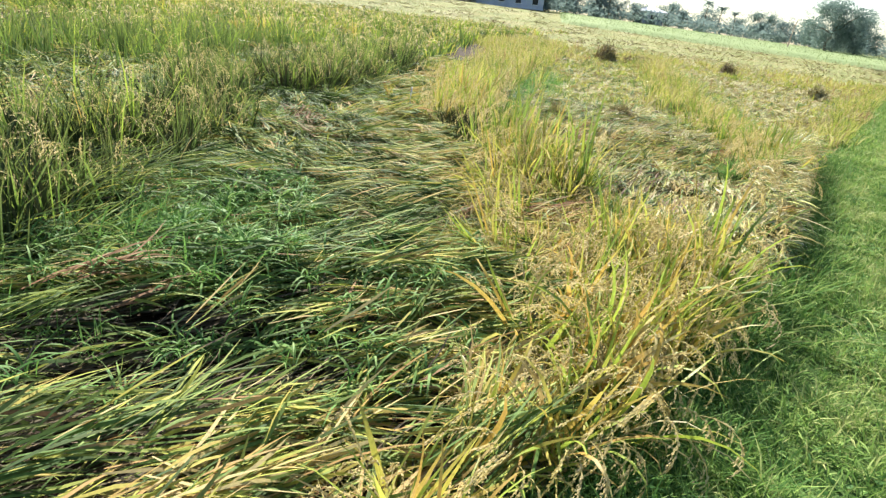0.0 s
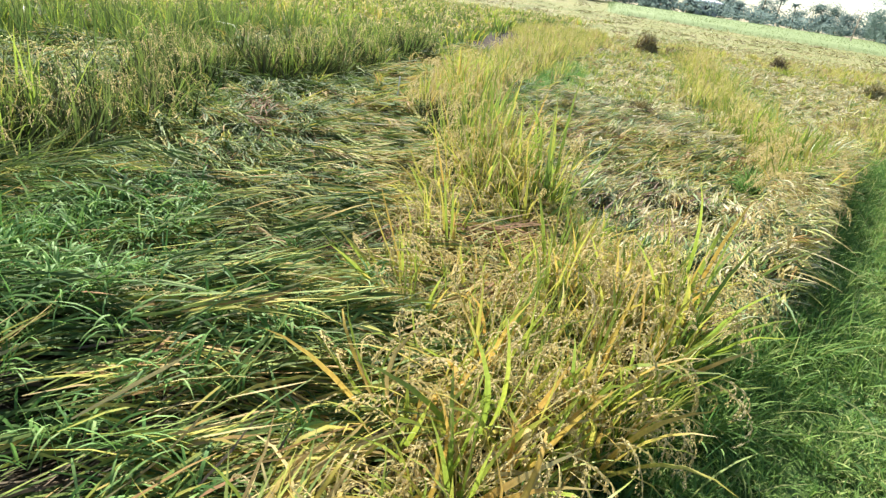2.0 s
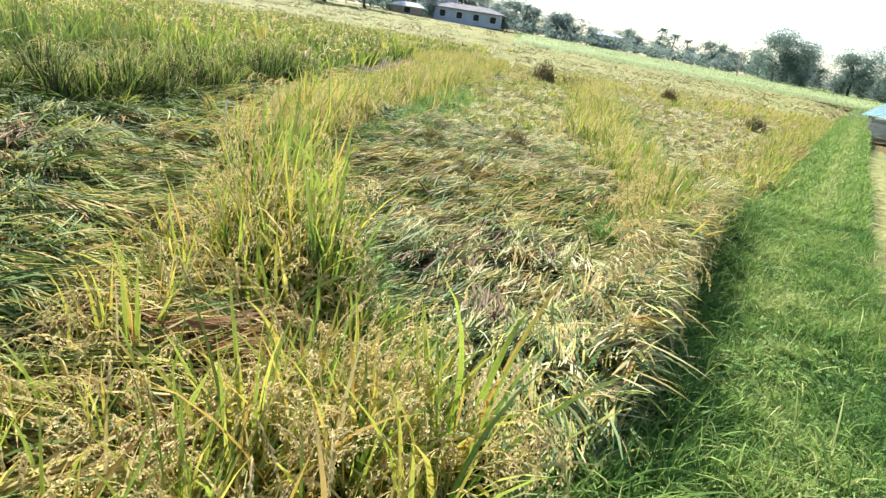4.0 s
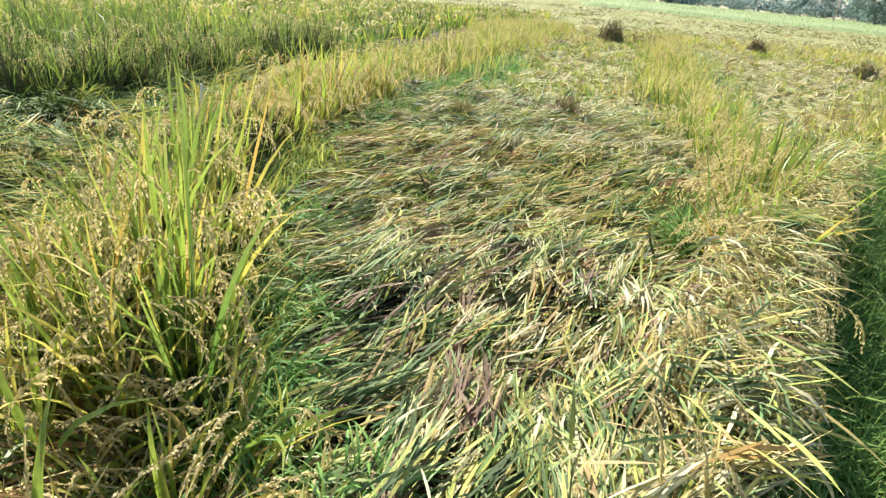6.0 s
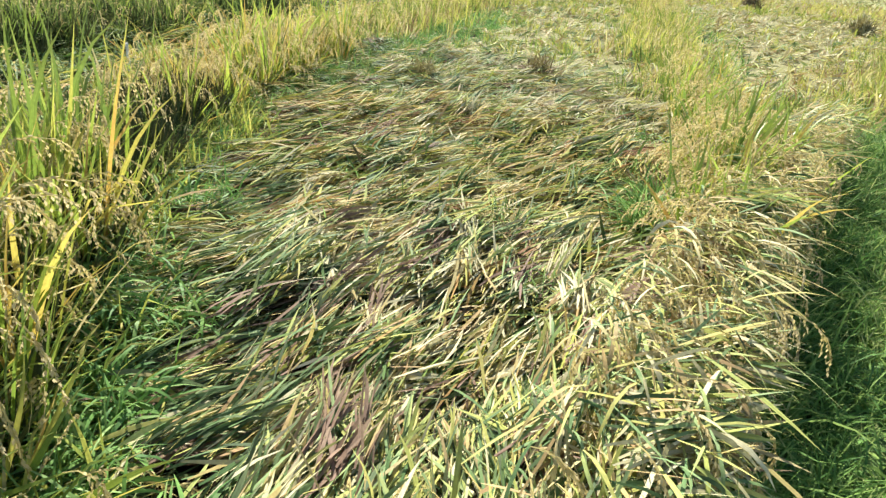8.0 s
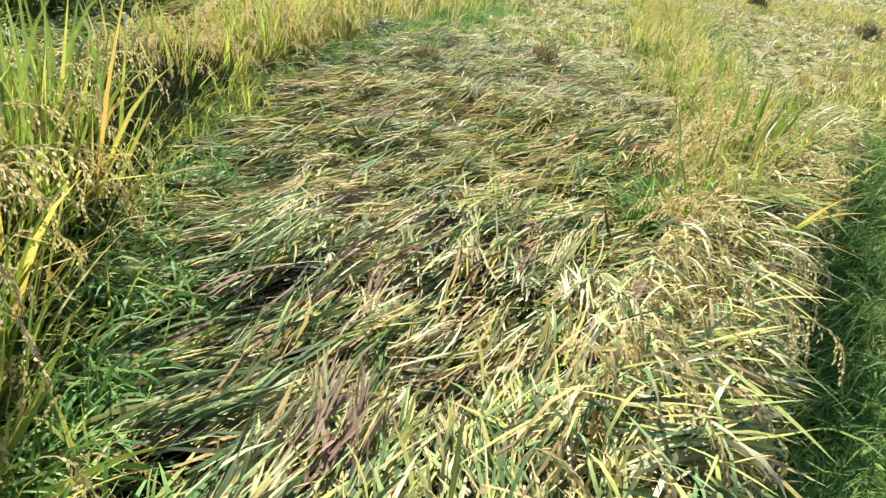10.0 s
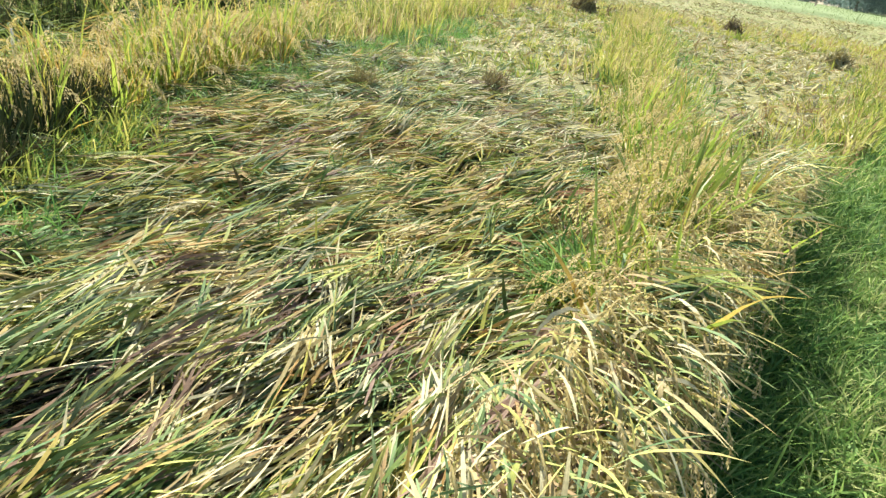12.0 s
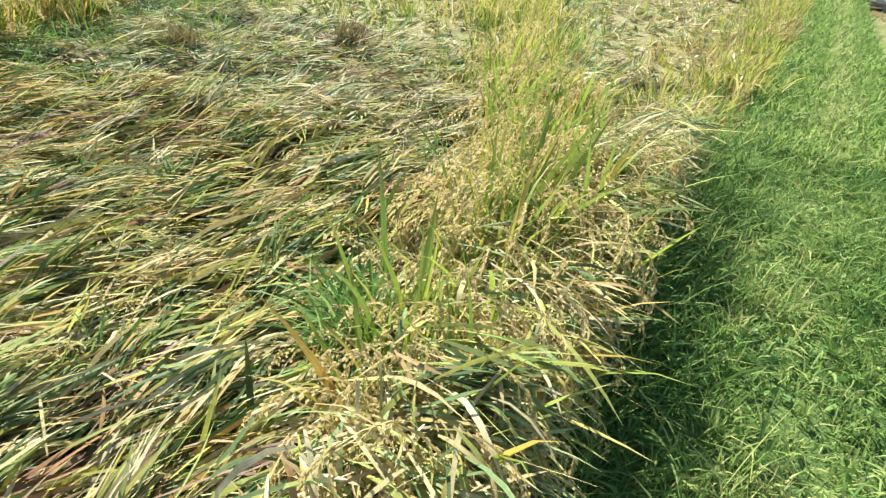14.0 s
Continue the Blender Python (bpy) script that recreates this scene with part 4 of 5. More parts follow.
# ---- grass of the path and weeds ----
def grass_arrays(x, y, length, width, tone, k=3, z=0.03, rise=1.1):
    n = len(x)
    return blade_arrays(np.stack([x, y, np.full(n, z)], -1), rng.uniform(-3.2, 3.2, n), rng.normal(rise, 0.3, n), rng.uniform(0.3, 1.7, n), length * rng.uniform(0.5, 1.4, n),
                        width * rng.uniform(0.6, 1.4, n), tone, k=k, twist=rng.uniform(-1, 1, n))


parts = []
tufts = 7400
ty = rng.uniform(-0.9, 8.5, tufts)
tu = rng.uniform(0, 1, tufts)
tx = rice_edge(ty) - 0.12 + (grass_edge(ty) - rice_edge(ty) + 0.17) * tu
worn = np.exp(-((tu - 0.55) / 0.16) ** 2)
tall = np.clip(0.092 + 0.05 * wave(tx, ty, 2.5, 8) + 0.05 * wave(tx, ty, 9.0, 3) + 0.04 * rng.normal(0, 1, tufts) + 0.05 * np.exp(-((tu - 0.02) / 0.12) ** 2) - 0.05 * worn, 0.035, 0.25)
ttone = np.clip(rng.normal(0.48, 0.17, tufts) + 0.2 * wave(tx, ty, 2.0, 9) + 0.2 * wave(tx, ty, 8.0, 5) + 0.22 * worn - 0.18 * np.clip((0.8 - ty) / 1.2, 0, 1), 0, 1)
for each, k in ((5, 2), (6, 2)):
    i = np.repeat(np.arange(tufts), each)
    n = len(i)
    parts.append(grass_arrays(tx[i] + rng.normal(0, 0.022, n), ty[i] + rng.normal(0, 0.022, n), tall[i], 0.0056, np.clip(ttone[i] + rng.normal(0, 0.14, n), 0, 1), k=k))
y = 8.5 + 32 * rng.uniform(0, 1, 26000) ** 1.6
u = rng.uniform(0, 1, len(y))
x = rice_edge(y) + (grass_edge(y) - rice_edge(y)) * u
parts.append(grass_arrays(x, y, np.interp(y, [8, 40], [0.12, 0.2]), np.interp(y, [8, 40], [0.011, 0.04]), np.clip(rng.normal(0.66, 0.15, len(y)) + 0.2 * np.exp(-((u - 0.55) / 0.16) ** 2), 0, 1), k=2))
y = rng.uniform(-5, -0.9, 4000)
x = rice_edge(y) + (grass_edge(y) - rice_edge(y)) * rng.uniform(0, 1, len(y))
parts.append(grass_arrays(x, y, 0.12, 0.012, rng.beta(2, 2, len(y)), k=2))
# longer tufts against the foot of the crop
tufts = 620
ty = 1.6 + 6.6 * rng.uniform(0, 1, tufts)
tx = rice_edge(ty) + np.abs(rng.normal(0.04, 0.13, tufts))
i = np.repeat(np.arange(tufts), 15)
n = len(i)
parts.append(grass_arrays(tx[i] + rng.normal(0, 0.03, n), ty[i] + rng.normal(0, 0.03, n), np.repeat(rng.uniform(0.12, 0.26, tufts), 15), 0.0062,
                          np.clip(np.repeat(rng.uniform(0.35, 0.8, tufts), 15) + rng.normal(0, 0.14, n), 0, 1), k=4))
# trodden blades, pale and lying flat, along the middle
n = 5500
y = rng.uniform(0.8, 8.5, n)
u = rng.normal(0.55, 0.2, n)
x = rice_edge(y) + (grass_edge(y) - rice_edge(y)) * u
x, y = keep((u > 0.12) & (u < 1) & (wave(x, y, 5.0, 2.7) > -0.1), x, y)
parts.append(grass_arrays(x, y, 0.08, 0.008, np.clip(rng.normal(0.62, 0.22, len(x)), 0, 1), k=2, z=0.065, rise=0.25))
# a few long bleached stalks
n = 130
y = rng.uniform(1.0, 8.0, n)
x = rice_edge(y) + (grass_edge(y) - rice_edge(y)) * rng.uniform(0.05, 0.9, n)
parts.append(grass_arrays(x, y, 0.3, 0.006, rng.uniform(0.8, 1.0, n), k=5, rise=0.9))
tagged(link_arrays("path_grass", joined(parts), MAT_GRASS), "short fresh green grass on the path", "grass", kind="stuff")


def clump_grass(cx, cy, each, size, length, width, z):
    i = np.repeat(np.arange(len(cx)), each)
    n = len(i)
    return grass_arrays(cx[i] + rng.normal(0, size, n), cy[i] + rng.normal(0, size, n), length, width, rng.beta(2, 2, n), z=z, k=4)


# round low leaves between the grass
n = 3600
y = rng.uniform(0.5, 9, n)
x = rice_edge(y) + (grass_edge(y) - rice_edge(y)) * rng.uniform(0.0, 1, n)
x, y = keep(wave(x, y, 2.2, 3.0) > 0.1, x, y)
herb = blade_arrays(np.stack([x, y, np.full(len(x), 0.05)], -1), rng.uniform(-3, 3, len(x)), rng.uniform(0.1, 0.6, len(x)), 0.5, 0.035, 0.02, rng.beta(2, 3, len(x)), k=3)
tagged(link_arrays("herbs", herb, MAT_WEED), "small round leaved herbs in the path grass", "herbs", kind="stuff")

parts = []
cx, cy = rng.normal(-2.7, 0.38, 46), rng.normal(0.75, 0.42, 46)
parts.append(clump_grass(cx, cy, 34, 0.05, 0.22, 0.0075, 0.16))
for wx, wy, r, cnt in ((-1.35, 1.05, 0.3, 26), (-1.95, 0.3, 0.28, 20), (-2.5, 0.85, 0.33, 44), (-1.25, 0.35, 0.18, 10), (-2.9, 1.3, 0.3, 30), (-1.05, 3.2, 0.16, 26), (-1.4, 3.65, 0.16, 22), (-0.7, 2.9, 0.14, 12), (-1.75, 4.15, 0.16, 12)):
    cx, cy = rng.normal(wx, r, cnt), rng.normal(wy, r, cnt)
    i = np.repeat(np.arange(cnt), 16)
    n = len(i)
    parts.append(blade_arrays(np.stack([cx[i] + rng.normal(0, 0.03, n), cy[i] + rng.normal(0, 0.03, n), mat_height(cx[i], cy[i]) + 0.02], -1), rng.uniform(-3.2, 3.2, n), rng.uniform(0.9, 1.5, n),
                              rng.uniform(1.2, 2.8, n), rng.uniform(0.1, 0.24, n), rng.uniform(0.006, 0.011, n), rng.beta(2, 2, n), k=5, twist=rng.uniform(-0.8, 0.8, n)))
cx, cy = stand_left(np.linspace(-0.5, 6, 60)) + rng.normal(0.15, 0.15, 60), np.linspace(-0.5, 6, 60)
parts.append(clump_grass(cx, cy, 34, 0.07, 0.24, 0.007, 0.1))
parts.append(clump_grass(np.array([-0.06, -0.12, -0.02, -0.05]), np.array([5.3, 5.4, 5.45, 5.38]), 70, 0.045, 0.3, 0.007, 0.12))
cy = rng.uniform(2.7, 15, 340)
cx = divider_right(cy) + np.abs(rng.normal(0.1, np.interp(cy, [4, 8], [0.2, 0.36]), 340))
parts.append(clump_grass(cx, cy, 20, 0.08, 0.22, 0.007, 0.05))
cy = rng.uniform(8.5, 24, 80)
cx = second_right(cy) + np.abs(rng.normal(0.1, 0.4, 80))
parts.append(clump_grass(cx, cy, 16, 0.14, 0.2, 0.011, 0.05))
cx, cy = scatter(-4, 0.3, -0.5, 7, 110)
parts.append(clump_grass(cx, cy, 14, 0.04, 0.14, 0.005, 0.15))
tagged(link_arrays("weeds", joined(parts), MAT_WEED), "small bluish green weeds growing through the rice", "weeds", kind="stuff")

# stubble of the dry field beyond the path
y = -1 + 46 * rng.uniform(0, 1, 26000) ** 1.5
x = grass_edge(y) + 0.02 + 12 * rng.uniform(0, 1, len(y)) ** 1.5
st = grass_arrays(x, y, np.interp(y, [0, 45], [0.08, 0.16]), np.interp(y, [0, 45], [0.006, 0.05]), rng.beta(2, 2, len(y)), k=1, z=-0.04)
st[0][:, 2] -= 0.3 * np.clip((st[0][:, 1] - 10) / 14, 0, 1)
tagged(link_arrays("stubble", st, MAT_STUBBLE), "short dry yellow rice stubble", "stubble", kind="stuff")


# ---- heaps ----
def straw_heap(px, py, radius, height, tone_lo, tone_hi, label):
    n = 420
    a = rng.uniform(-math.pi, math.pi, n)
    r = radius * np.sqrt(rng.uniform(0, 1, n))
    base = np.stack([px + np.cos(a) * r, py + np.sin(a) * r, np.full(n, 0.0)], -1)
    v = blade_arrays(base, a + math.pi + rng.normal(0, 0.6, n), rng.uniform(0.8, 1.5, n), rng.uniform(0.2, 1.6, n), height * rng.uniform(0.6, 1.4, n),
                     radius * 0.07, rng.uniform(tone_lo, tone_hi, n), k=3, twist=rng.uniform(-1, 1, n))
    return tagged(link_arrays("straw_heap", v, MAT_STUBBLE), label, "straw heap", "straw heaps", "stuff")


straw_heap(-5.7, 25.0, 0.5, 0.75, 0.05, 0.4, "dark brown heap of rotting rice straw")
straw_heap(-4.5, 25.8, 0.7, 0.4, 0.0, 0.4, "low brown heap of rice straw")
straw_heap(-1.2, 27.2, 0.35, 0.5, 0.0, 0.25, "small dark heap of rice straw")
straw_heap(-1.89, 8.72, 0.17, 0.34, 0.0, 0.45, "small tuft of cut brown rice stubble")
straw_heap(-2.68, 7.78, 0.2, 0.3, 0.1, 0.6, "grey fan of cut and trampled rice stems")
straw_heap(-0.14, 5.82, 0.12, 0.3, 0.0, 0.4, "small hollow tuft of brown rice stubble")
straw_heap(1.6, 20.0, 0.35, 0.45, 0.2, 0.6, "bushy brown clump of dry rice")


# ---- fields beyond ----
parts = []
n = 13000
x, y = rng.uniform(-45, 18, n), rng.uniform(28, 57, n)
parts.append(blade_arrays(np.stack([x, y, rng.uniform(-0.05, 0.08, n) + far_rise(x, y)], -1), rng.uniform(-3.1, 3.1, n), rng.uniform(0, 0.9, n), rng.uniform(0, 1, n), rng.uniform(0.2, 0.5, n), 0.07,
                          np.clip(rng.beta(2, 2, n) + 0.25 * wave(x, y, 0.5), 0.2, 1), k=1, twist=rng.uniform(-1, 1, n)))
# swaths of cut straw heaped along the terrace edges
for row, (y0, slope) in enumerate(((30.5, -0.1), (32.5, -0.14), (35, -0.1), (37, -0.16), (39.5, -0.12), (42, -0.1), (44.5, -0.14), (47, -0.1), (49.5, -0.12), (52, -0.1), (54.5, -0.12), (58, -0.1), (62, -0.12), (67, -0.1), (72, -0.12), (78, -0.1), (85, -0.1))):
    for x0 in np.arange(-52, 18, 2.6):
        if rng.uniform() < 0.3 or (y0 > 56 and x0 > -0.32 * y0):
            continue
        n, run = 46, rng.uniform(0.5, 1.6)
        x = x0 + rng.uniform(-1.2, 1.2) + rng.uniform(-run, run, n)
        y = y0 + slope * x + rng.normal(0, 0.22, n) + 0.3 * math.sin(x0)
        dark = rng.uniform(0, 0.4)
        parts.append(blade_arrays(np.stack([x, y, far_rise(x, y) - 0.05], -1), rng.uniform(-3.1, 3.1, n), rng.uniform(0.2, 1.0, n), rng.uniform(0.5, 2.0, n), rng.uniform(0.2, 0.42, n), 0.06,
                                  np.clip(rng.uniform(-0.1, 0.5, n) + dark, 0, 1), k=2, twist=rng.uniform(-1, 1, n)))
tagged(link_arrays("cut_straw", joined(parts), MAT_STUBBLE), "rows of cut straw on harvested paddies", "straw", kind="stuff")

strip("far_field", lambda y: -0.3 * y, lambda y: 40 + 0 * y, 57, 104, 60, 60, lambda x, y: far_rise(x, y) + 0.2 + 0.06 * wave(x, y, 0.8), MAT_YOUNG, "bright green paddy of young rice", "field", drop=0.3)
n = 26000
x, y = rng.uniform(-65, 30, n), rng.uniform(56.5, 102, n)
x, y = keep(x > -0.3 * y, x, y)
n = len(x)
v = blade_arrays(np.stack([x, y, 0.1 + far_rise(x, y)], -1), rng.uniform(-3, 3, n), rng.normal(1.0, 0.4, n), rng.uniform(0, 0.8, n), rng.uniform(0.2, 0.36, n), 0.12, rng.beta(2, 2, n), k=1)
tagged(link_arrays("young_rice", v, MAT_FARFIELD), "young bright green rice in the far paddies", "rice crop", kind="stuff")


# ---- small parts in bmesh ----
def box(sx, sy, sz, at=(0, 0, 0), bevel=0.0, turn=None):
    bm = bmesh.new()
    bmesh.ops.create_cube(bm, size=1)
    bmesh.ops.scale(bm, vec=(sx, sy, sz), verts=bm.verts)
    if bevel:
        bmesh.ops.bevel(bm, geom=bm.edges[:], offset=bevel, segments=1, affect="EDGES")
    if turn:
        bmesh.ops.transform(bm, matrix=turn, verts=bm.verts)
    bmesh.ops.translate(bm, vec=at, verts=bm.verts)
    return bm


def tube(bm, a, b, r0, r1, sides=7):
    a, b = Vector(a), Vector(b)
    z = (b - a).normalized()
    xx = z.orthogonal().normalized()
    yy = z.cross(xx)
    rings = []
    for p, r in ((a, r0), (b, r1)):
        rings.append([bm.verts.new(p + (xx * math.cos(2 * math.pi * i / sides) + yy * math.sin(2 * math.pi * i / sides)) * r) for i in range(sides)])
    for i in range(sides):
        j = (i + 1) % sides
        bm.faces.new((rings[0][i], rings[0][j], rings[1][j], rings[1][i]))
    bm.faces.new(rings[1])
    bm.faces.new(rings[0][::-1])


# ---- trees ----
def card_arrays(c, size, tone):
    """Small leaf blades pointing every way round the points c."""
    n = len(c)
    return blade_arrays(c, rng.uniform(-3.2, 3.2, n), rng.uniform(-0.9, 0.9, n), rng.uniform(-0.6, 0.9, n), size * rng.uniform(0.6, 1.4, n), size * 0.8, tone, k=1, twist=rng.uniform(-1.5, 1.5, n))


def broad_tree(height, spread, leaves=2300, flat=0.6, foliage=MAT_HAZY_TREE, leaf=0.075):
    root = new("tree")
    bm = bmesh.new()
    fork = height * 0.34
    tube(bm, (0, 0, -0.3), (0.1, 0.05, fork * 0.5), height * 0.035, height * 0.026)
    tube(bm, (0.1, 0.05, fork * 0.5), (0, 0, fork), height * 0.026, height * 0.022)
    clumps = []
    for i in range(9):
        a = i * 2.4 + rng.uniform(-0.3, 0.3)
        rr = spread * rng.uniform(0.3, 0.85)
        end = Vector((math.cos(a) * rr, math.sin(a) * rr, height * rng.uniform(0.55, 0.92) * (1 - 0.2 * rr / spread)))
        mid = Vector((end.x * 0.45, end.y * 0.45, fork + (end.z - fork) * 0.6))
        tube(bm, (0, 0, fork), mid, height * 0.016, height * 0.01, 5)
        tube(bm, mid, end, height * 0.01, height * 0.003, 5)
        clumps += [end, mid.lerp(end, 0.5) + Vector((0, 0, height * 0.08))]
        for _ in range(3):
            clumps.append(end + Vector(rng.normal(0, 1, 3)) * spread * 0.22)
        for low in (0.1, 0.22, 0.36):
            clumps.append(Vector((end.x * 0.95, end.y * 0.95, height * (low + rng.uniform(0, 0.1)))))
    part("trunk", bm, MAT_BARK, root)
    c = np.array([tuple(v) for v in clumps])
    i = rng.integers(0, len(c), leaves)
    d = rng.normal(0, 1, (leaves, 3))
    d /= np.linalg.norm(d, axis=1, keepdims=True)
    rad = spread * rng.uniform(0.2, 0.42, len(c))
    p = c[i] + d * (rad[i] * rng.uniform(0.55, 1.0, leaves))[:, None] * np.array([1, 1, flat])
    p[:, 2] = np.maximum(p[:, 2], height * 0.03)
    link_arrays("crown", card_arrays(p, height * leaf, rng.beta(2, 2, leaves)), foliage, root)
    return root


def palm_tree(height):
    root = new("palm_tree")
    bm = bmesh.new()
    prev = Vector((0, 0, -0.2))
    for i in range(5):
        nxt = Vector((0.012 * height * i * i * 0.25, 0, height * (i + 1) / 5))
        tube(bm, prev, nxt, height * (0.022 - 0.002 * i), height * (0.02 - 0.002 * i), 6)
        prev = nxt
    part("trunk", bm, MAT_BARK, root)
    n = 18
    a = np.linspace(0, 2 * math.pi, n, endpoint=False) + rng.normal(0, 0.15, n)
    rise = rng.uniform(-0.1, 1.1, n)
    L = height * 0.34
    parts = []
    s = np.linspace(0.1, 1, 16)
    for j in range(n):
        e = rise[j] - 1.7 * s
        px = np.cumsum(np.cos(e)) * L / 16
        pz = np.cumsum(np.sin(e)) * L / 16
        c = np.stack([prev.x + np.cos(a[j]) * px, prev.y + np.sin(a[j]) * px, prev.z + pz], -1)
        for sg in (-1, 1):
            parts.append(blade_arrays(c, a[j] + sg * 1.1, -0.3, 0.8, L * 0.3 * (1.1 - s), height * 0.014, rng.beta(2, 2, 16), k=2))
    link_arrays("crown", joined(parts), MAT_HAZY_TREE, root, "feathery drooping palm fronds")
    return root


TREES = [broad_tree(1, 0.55), broad_tree(1, 0.42, flat=0.9), broad_tree(1, 0.62, 11000, flat=0.75, foliage=MAT_HAZY_BIGTREE, leaf=0.045), broad_tree(1, 0.5, flat=0.8)]
PALMS = [palm_tree(1), palm_tree(1)]
used = set()


def plant(kind, px, py, height, label, category="tree"):
    first = kind not in used
    m = Matrix.Translation((px, py, float(far_rise(px, py)))) @ Matrix.Rotation(rng.uniform(-3, 3), 4, "Z") @ Matrix.Scale(height, 4)
    ob = kind if first else copy_thing(kind, Matrix.Identity(4))
    used.add(kind)
    ob.matrix_basis = m
    return tagged(ob, label, category, "trees along the horizon")


def polar(bearing, dist):
    """A place on the plan from a bearing clockwise from +Y, in degrees."""
    return math.sin(radians(bearing)) * dist, math.cos(radians(bearing)) * dist


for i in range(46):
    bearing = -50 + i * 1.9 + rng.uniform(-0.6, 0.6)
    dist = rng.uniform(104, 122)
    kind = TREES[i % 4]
    plant(kind, *polar(bearing, dist), rng.uniform(2.8, 4.6), "leafy tree on the horizon, haze in its grey green colour")
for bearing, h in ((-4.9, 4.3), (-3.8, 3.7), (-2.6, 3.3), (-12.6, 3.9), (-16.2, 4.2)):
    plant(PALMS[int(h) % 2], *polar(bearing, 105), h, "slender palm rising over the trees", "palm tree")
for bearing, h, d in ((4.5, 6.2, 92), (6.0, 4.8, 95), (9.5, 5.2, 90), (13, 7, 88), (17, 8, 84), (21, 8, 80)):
    plant(TREES[2], *polar(bearing, d), h, "large spreading tree, haze in its grey green colour")

# scrub under the trees, in the same haze-lightened leaf colour
n = 26000
b, d = np.radians(rng.uniform(-52, 45, n)), rng.uniform(100, 112, n)
p = np.stack([np.sin(b) * d, np.cos(b) * d, np.abs(rng.normal(0, 0.8, n)) + 0.5 * (1 + wave(b * 40, d, 1.0))], -1)
p[:, 2] += far_rise(p[:, 0], p[:, 1])
tagged(link_arrays("scrub", card_arrays(p, 0.6, rng.beta(2, 2, n)), MAT_HAZY_TREE), "dense bushes along the field's end, haze in their grey green colour", "bushes", kind="stuff")


# ---- utility pole ----
pole = new("utility_pole")
pole.location = (2.3, 82, float(far_rise(2.3, 82)))
bm = bmesh.new()
tube(bm, (0, 0, -0.2), (0.12, 0, 2.0), 0.09, 0.06, 8)
tube(bm, (0.12, 0, 2.0), (0.3, 0, 3.1), 0.06, 0.035, 8)
part("post", bm, MAT_WOOD, pole)
part("cap", box(0.12, 0.12, 0.06, (0.3, 0, 3.1), 0.02), MAT_WOOD, pole)
tagged(pole, "thin grey wooden utility pole in the paddies", "pole")

# ---- hut with a blue roof ----
hut = new("hut")
hut.matrix_basis = pose(6.15, 29.8, -0.32, 0, 0, -43)
W, D, EAVE, RIDGE = 2.0, 2.0, 1.0, 1.55
for px in (0.06, W / 2, W - 0.06):
    for py in (0.06, D - 0.06):
        part("post", box(0.09, 0.09, EAVE + 0.15, (px, py, (EAVE + 0.15) / 2 - 0.05), 0.01), MAT_WOOD, hut)
for i in range(7):
    tilt = Matrix.Rotation(rng.normal(0, 0.02), 4, "Y")
    part("slat", box(W * rng.uniform(0.86, 1.06), 0.03, rng.uniform(0.045, 0.08), (W / 2 + rng.uniform(-0.06, 0.06), -0.04 - 0.006 * (i % 2), 0.26 + i * 0.075), 0.006, tilt), MAT_BOARD, hut, "weathered pale bamboo slat")
bm = bmesh.new()
tube(bm, (W + 0.06, 0.55, -0.05), (W + 0.06, 0.2, 0.95), 0.025, 0.02, 6)
part("prop", bm, MAT_DARK, hut, "dark leaning pole")
part("rail", box(W, 0.05, 0.05, (W / 2, -0.03, 0.80), 0.01), MAT_WOOD, hut)
part("floor", box(W, D, 0.08, (W / 2, D / 2, 0.14), 0.01), MAT_WOOD, hut)
part("side_wall", box(0.05, D, 0.8, (W - 0.01, D / 2, 0.5), 0.01), MAT_WALL, hut, "dull grey sheet wall")
part("side_wall", box(0.05, D, 0.8, (0.01, D / 2, 0.5), 0.01), MAT_WALL, hut, "dull grey sheet wall")
part("back_wall", box(W - 0.2, 0.05, 0.8, (W / 2, D, 0.5), 0.01), MAT_WALL, hut, "dull grey sheet wall")


def corrugated(width, run, rise, at, flip=1):
    cols, rows = 60, 2
    u = np.linspace(-0.2, width + 0.2, cols)
    bm = bmesh.new()
    grid = []
    for j in range(rows):
        f = j / (rows - 1)
        grid.append([bm.verts.new((ux, at[1] + flip * run * f, at[2] + rise * f + 0.018 * math.sin(i * math.pi / 2))) for i, ux in enumerate(u)])
    for i in range(cols - 1):
        bm.faces.new((grid[0][i], grid[0][i + 1], grid[1][i + 1], grid[1][i]))
    bmesh.ops.solidify(bm, geom=bm.faces[:], thickness=0.01)
    return bm


part("roof_slope", corrugated(W, D / 2 + 0.35, RIDGE - EAVE, (0, -0.35, EAVE)), MAT_ROOF, hut, "faded turquoise corrugated sheet")
part("roof_slope", corrugated(W, D / 2 + 0.35, RIDGE - EAVE, (0, D + 0.35, EAVE), -1), MAT_ROOF, hut, "faded turquoise corrugated sheet")
part("ridge_cap", box(W + 0.4, 0.22, 0.03, (W / 2, D / 2, RIDGE + 0.02), 0.005), MAT_ROOF, hut)
tagged(hut, "small open wooden hut with a turquoise corrugated roof", "hut")

# ---- marker stick ----
bm = bmesh.new()
tube(bm, (0, 0, 0), (0.02, 0.01, 0.42), 0.012, 0.010, 6)
stick = part("marker_stick", bm, MAT_WHITE, None)
stick.location = (-4.08, 5.7, 0.05)
tagged(stick, "short white stick standing in the flattened rice", "stick")


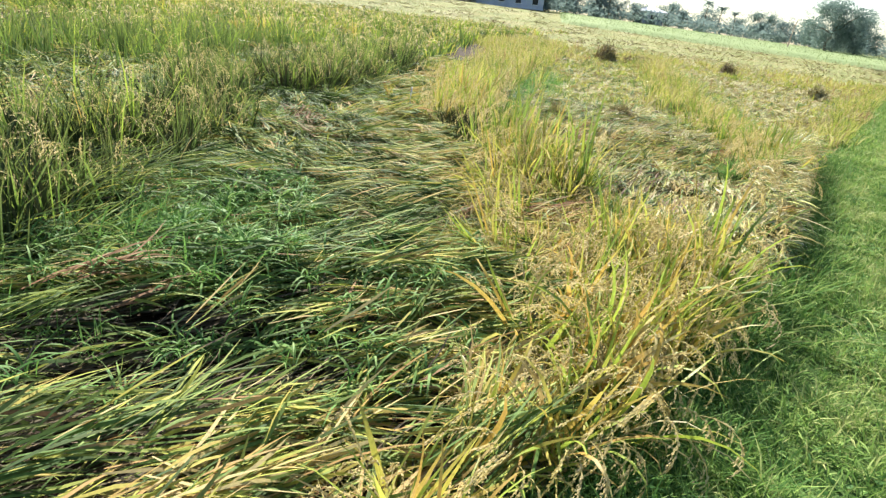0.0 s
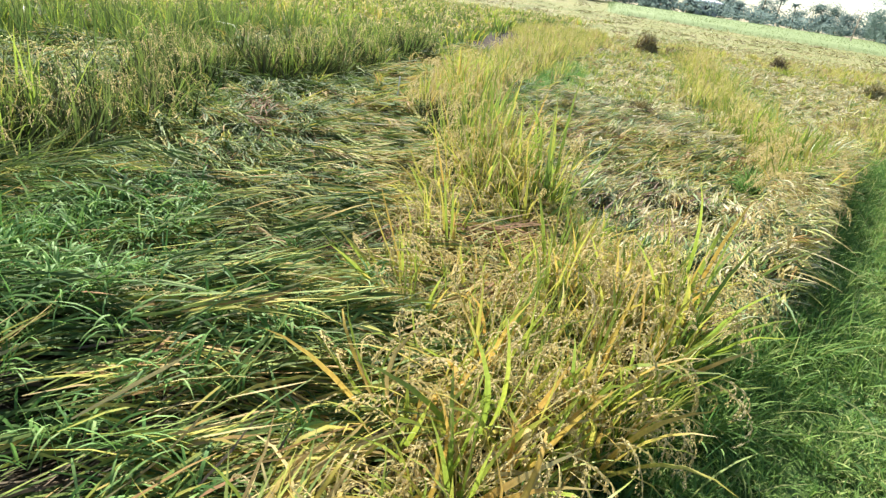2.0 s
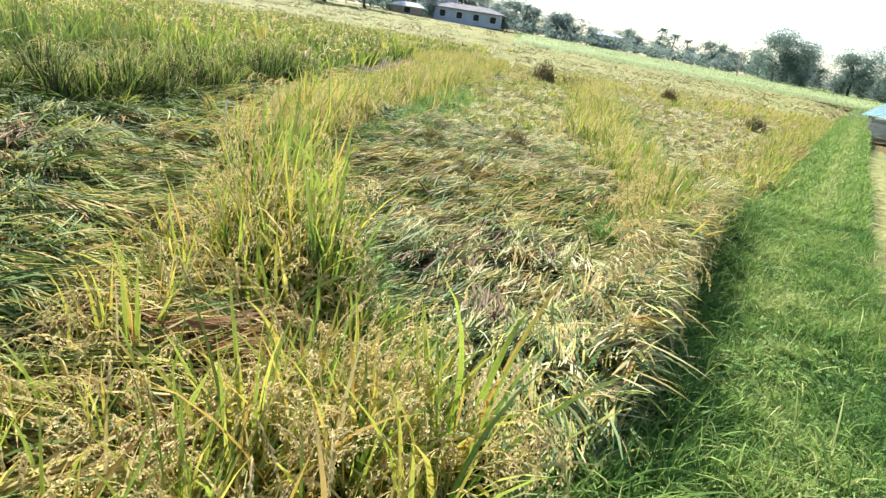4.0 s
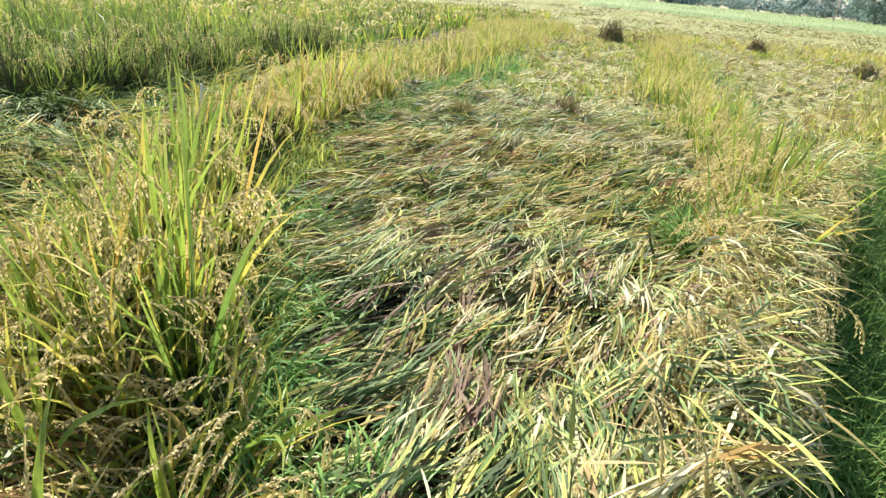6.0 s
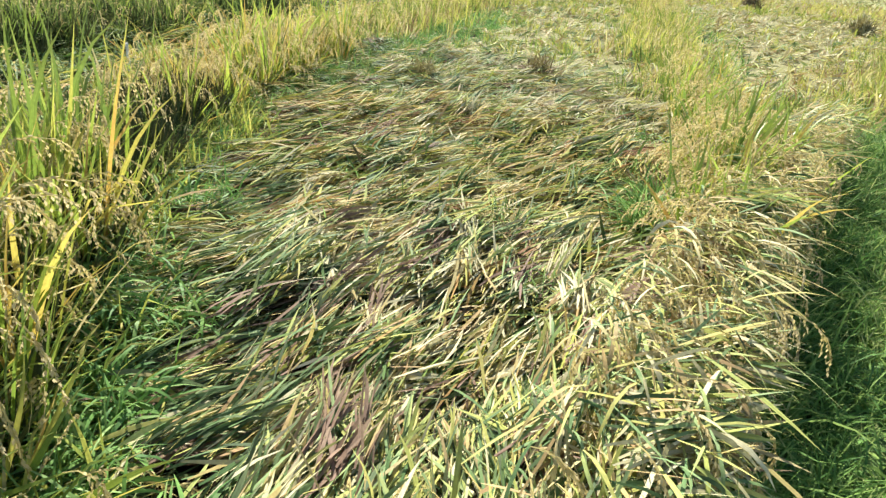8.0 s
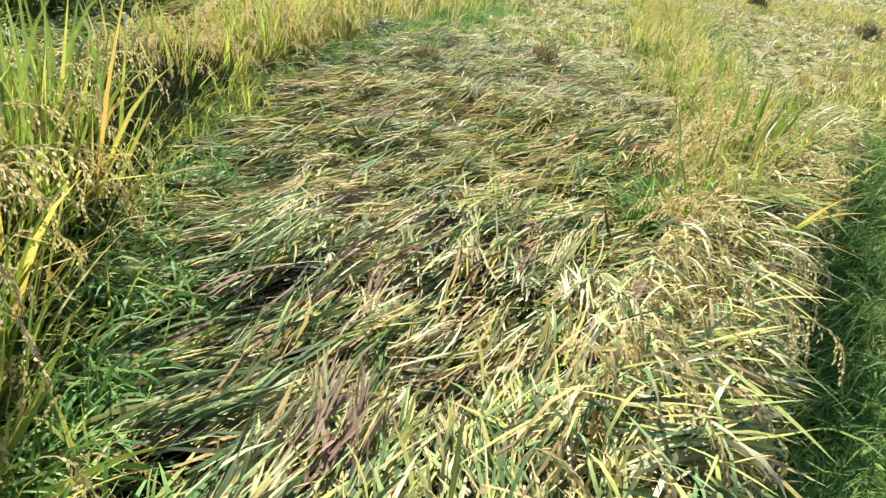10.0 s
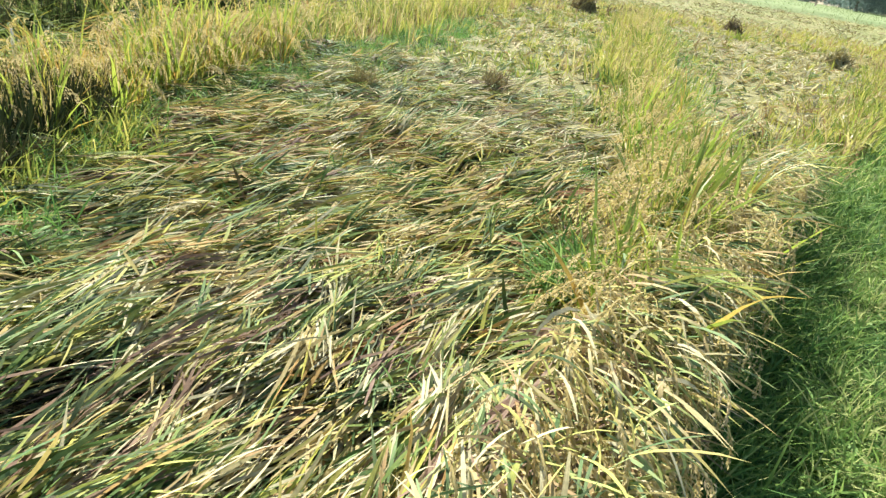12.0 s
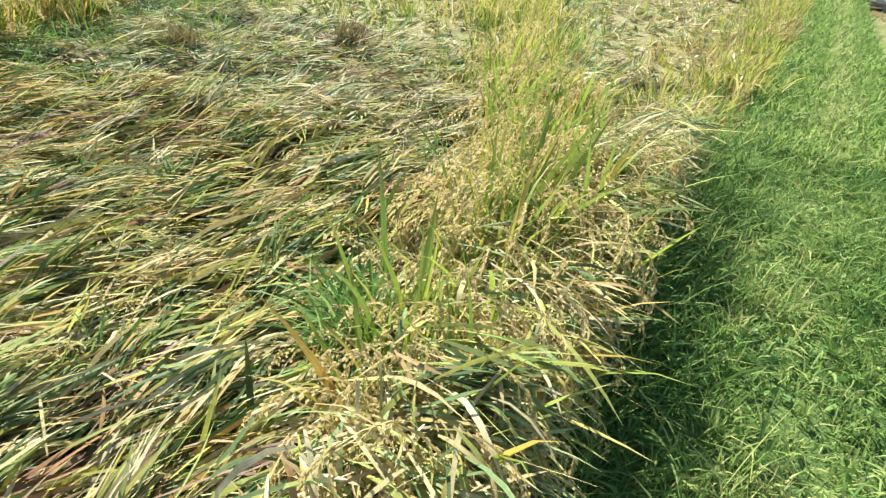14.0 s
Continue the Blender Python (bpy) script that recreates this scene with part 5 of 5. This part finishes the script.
# ---- houses ----
def house(bearing, dist, turn, w, d, h, wall, roof, label, columns=0, floors=1):
    """A plain house with a hipped roof, framed windows on the field side and, where it has one, a row of columns."""
    root = new("house")
    px, py = polar(bearing, dist)
    root.matrix_basis = pose(px, py, float(far_rise(px, py)), 0, 0, turn)
    part("wall", box(w, d, h, (0, 0, h / 2 - 0.1), 0.03), wall, root)
    bm = bmesh.new()
    o = 0.45
    top = h + d * 0.2
    low = [bm.verts.new((sx * (w / 2 + o), sy * (d / 2 + o), h - 0.1 + dz)) for dz in (0.0, 0.12) for sx, sy in ((-1, -1), (1, -1), (1, 1), (-1, 1))]
    ridge = [bm.verts.new((-w * 0.3, 0, top)), bm.verts.new((w * 0.3, 0, top))]
    bm.faces.new(low[3::-1])
    for i in range(4):
        j = (i + 1) % 4
        bm.faces.new((low[i], low[j], low[j + 4], low[i + 4]))
    bm.faces.new((low[4], low[5], ridge[1], ridge[0]))
    bm.faces.new((low[6], low[7], ridge[0], ridge[1]))
    bm.faces.new((low[5], low[6], ridge[1]))
    bm.faces.new((low[7], low[4], ridge[0]))
    part("roof", bm, roof, root)
    k = max(1, int(w / 2.4))
    for f in range(floors):
        z = h * (f + 0.55) / floors
        for i in range(k):
            x0 = -w / 2 + (i + 0.5) * w / k
            win = part("window", box(0.8, 0.06, 0.9, (x0, -d / 2 - 0.02, z), 0.01), MAT_DARK, root)
            part("window_frame", box(0.98, 0.05, 0.09, (x0, -d / 2 - 0.06, z + 0.48), 0.01), MAT_WHITE, win)
            part("sill", box(1.04, 0.14, 0.07, (x0, -d / 2 - 0.09, z - 0.48), 0.01), MAT_WHITE, win)
    for i in range(columns):
        bm = bmesh.new()
        x0 = -w / 2 + i * w / (columns - 1)
        tube(bm, (x0, -d / 2 - 0.4, -0.1), (x0, -d / 2 - 0.4, h - 0.05), 0.13, 0.12, 8)
        part("column", bm, MAT_WHITE, root)
    return tagged(root, label, "house")


house(-21.0, 100, 18, 10.0, 4, 1.9, MAT_HOUSE, MAT_TILE, "long low grey blue concrete house behind the paddies")
house(-23.6, 107, 20, 5.6, 5, 4.6, MAT_CREAM, MAT_REDROOF, "white house with columns and a faded red roof", 5, 2)
house(-27.2, 107, 24, 3.2, 4, 4.6, MAT_TEAL, MAT_TILE, "narrow two storey house with teal walls", 0, 2)
house(-26.2, 97, 22, 4.2, 3, 1.0, MAT_WOOD, MAT_SHEET, "low dark shed with a pale sheet roof")
house(-9.2, 106, 30, 3.2, 3, 2.0, MAT_CREAM, MAT_SHEET, "small white gabled house among the trees")
for bearing, h, d in ((-29.5, 7.0, 84), (-33, 8.0, 80), (-37, 7.5, 82), (-41, 8.5, 78), (-46, 8.0, 80), (-23, 6.8, 114), (-20, 6.0, 112), (-25.6, 7.2, 115), (-28.4, 7.0, 112), (-21.6, 6.6, 116), (-17.4, 5.6, 110), (-15.6, 5.0, 108), (-13.6, 4.6, 107), (-24.4, 3.6, 99), (-27.6, 4.2, 98), (-18.0, 3.4, 101)):
    plant(TREES[3], *polar(bearing, d), h, "leafy tree beside the houses, haze in its grey green colour")
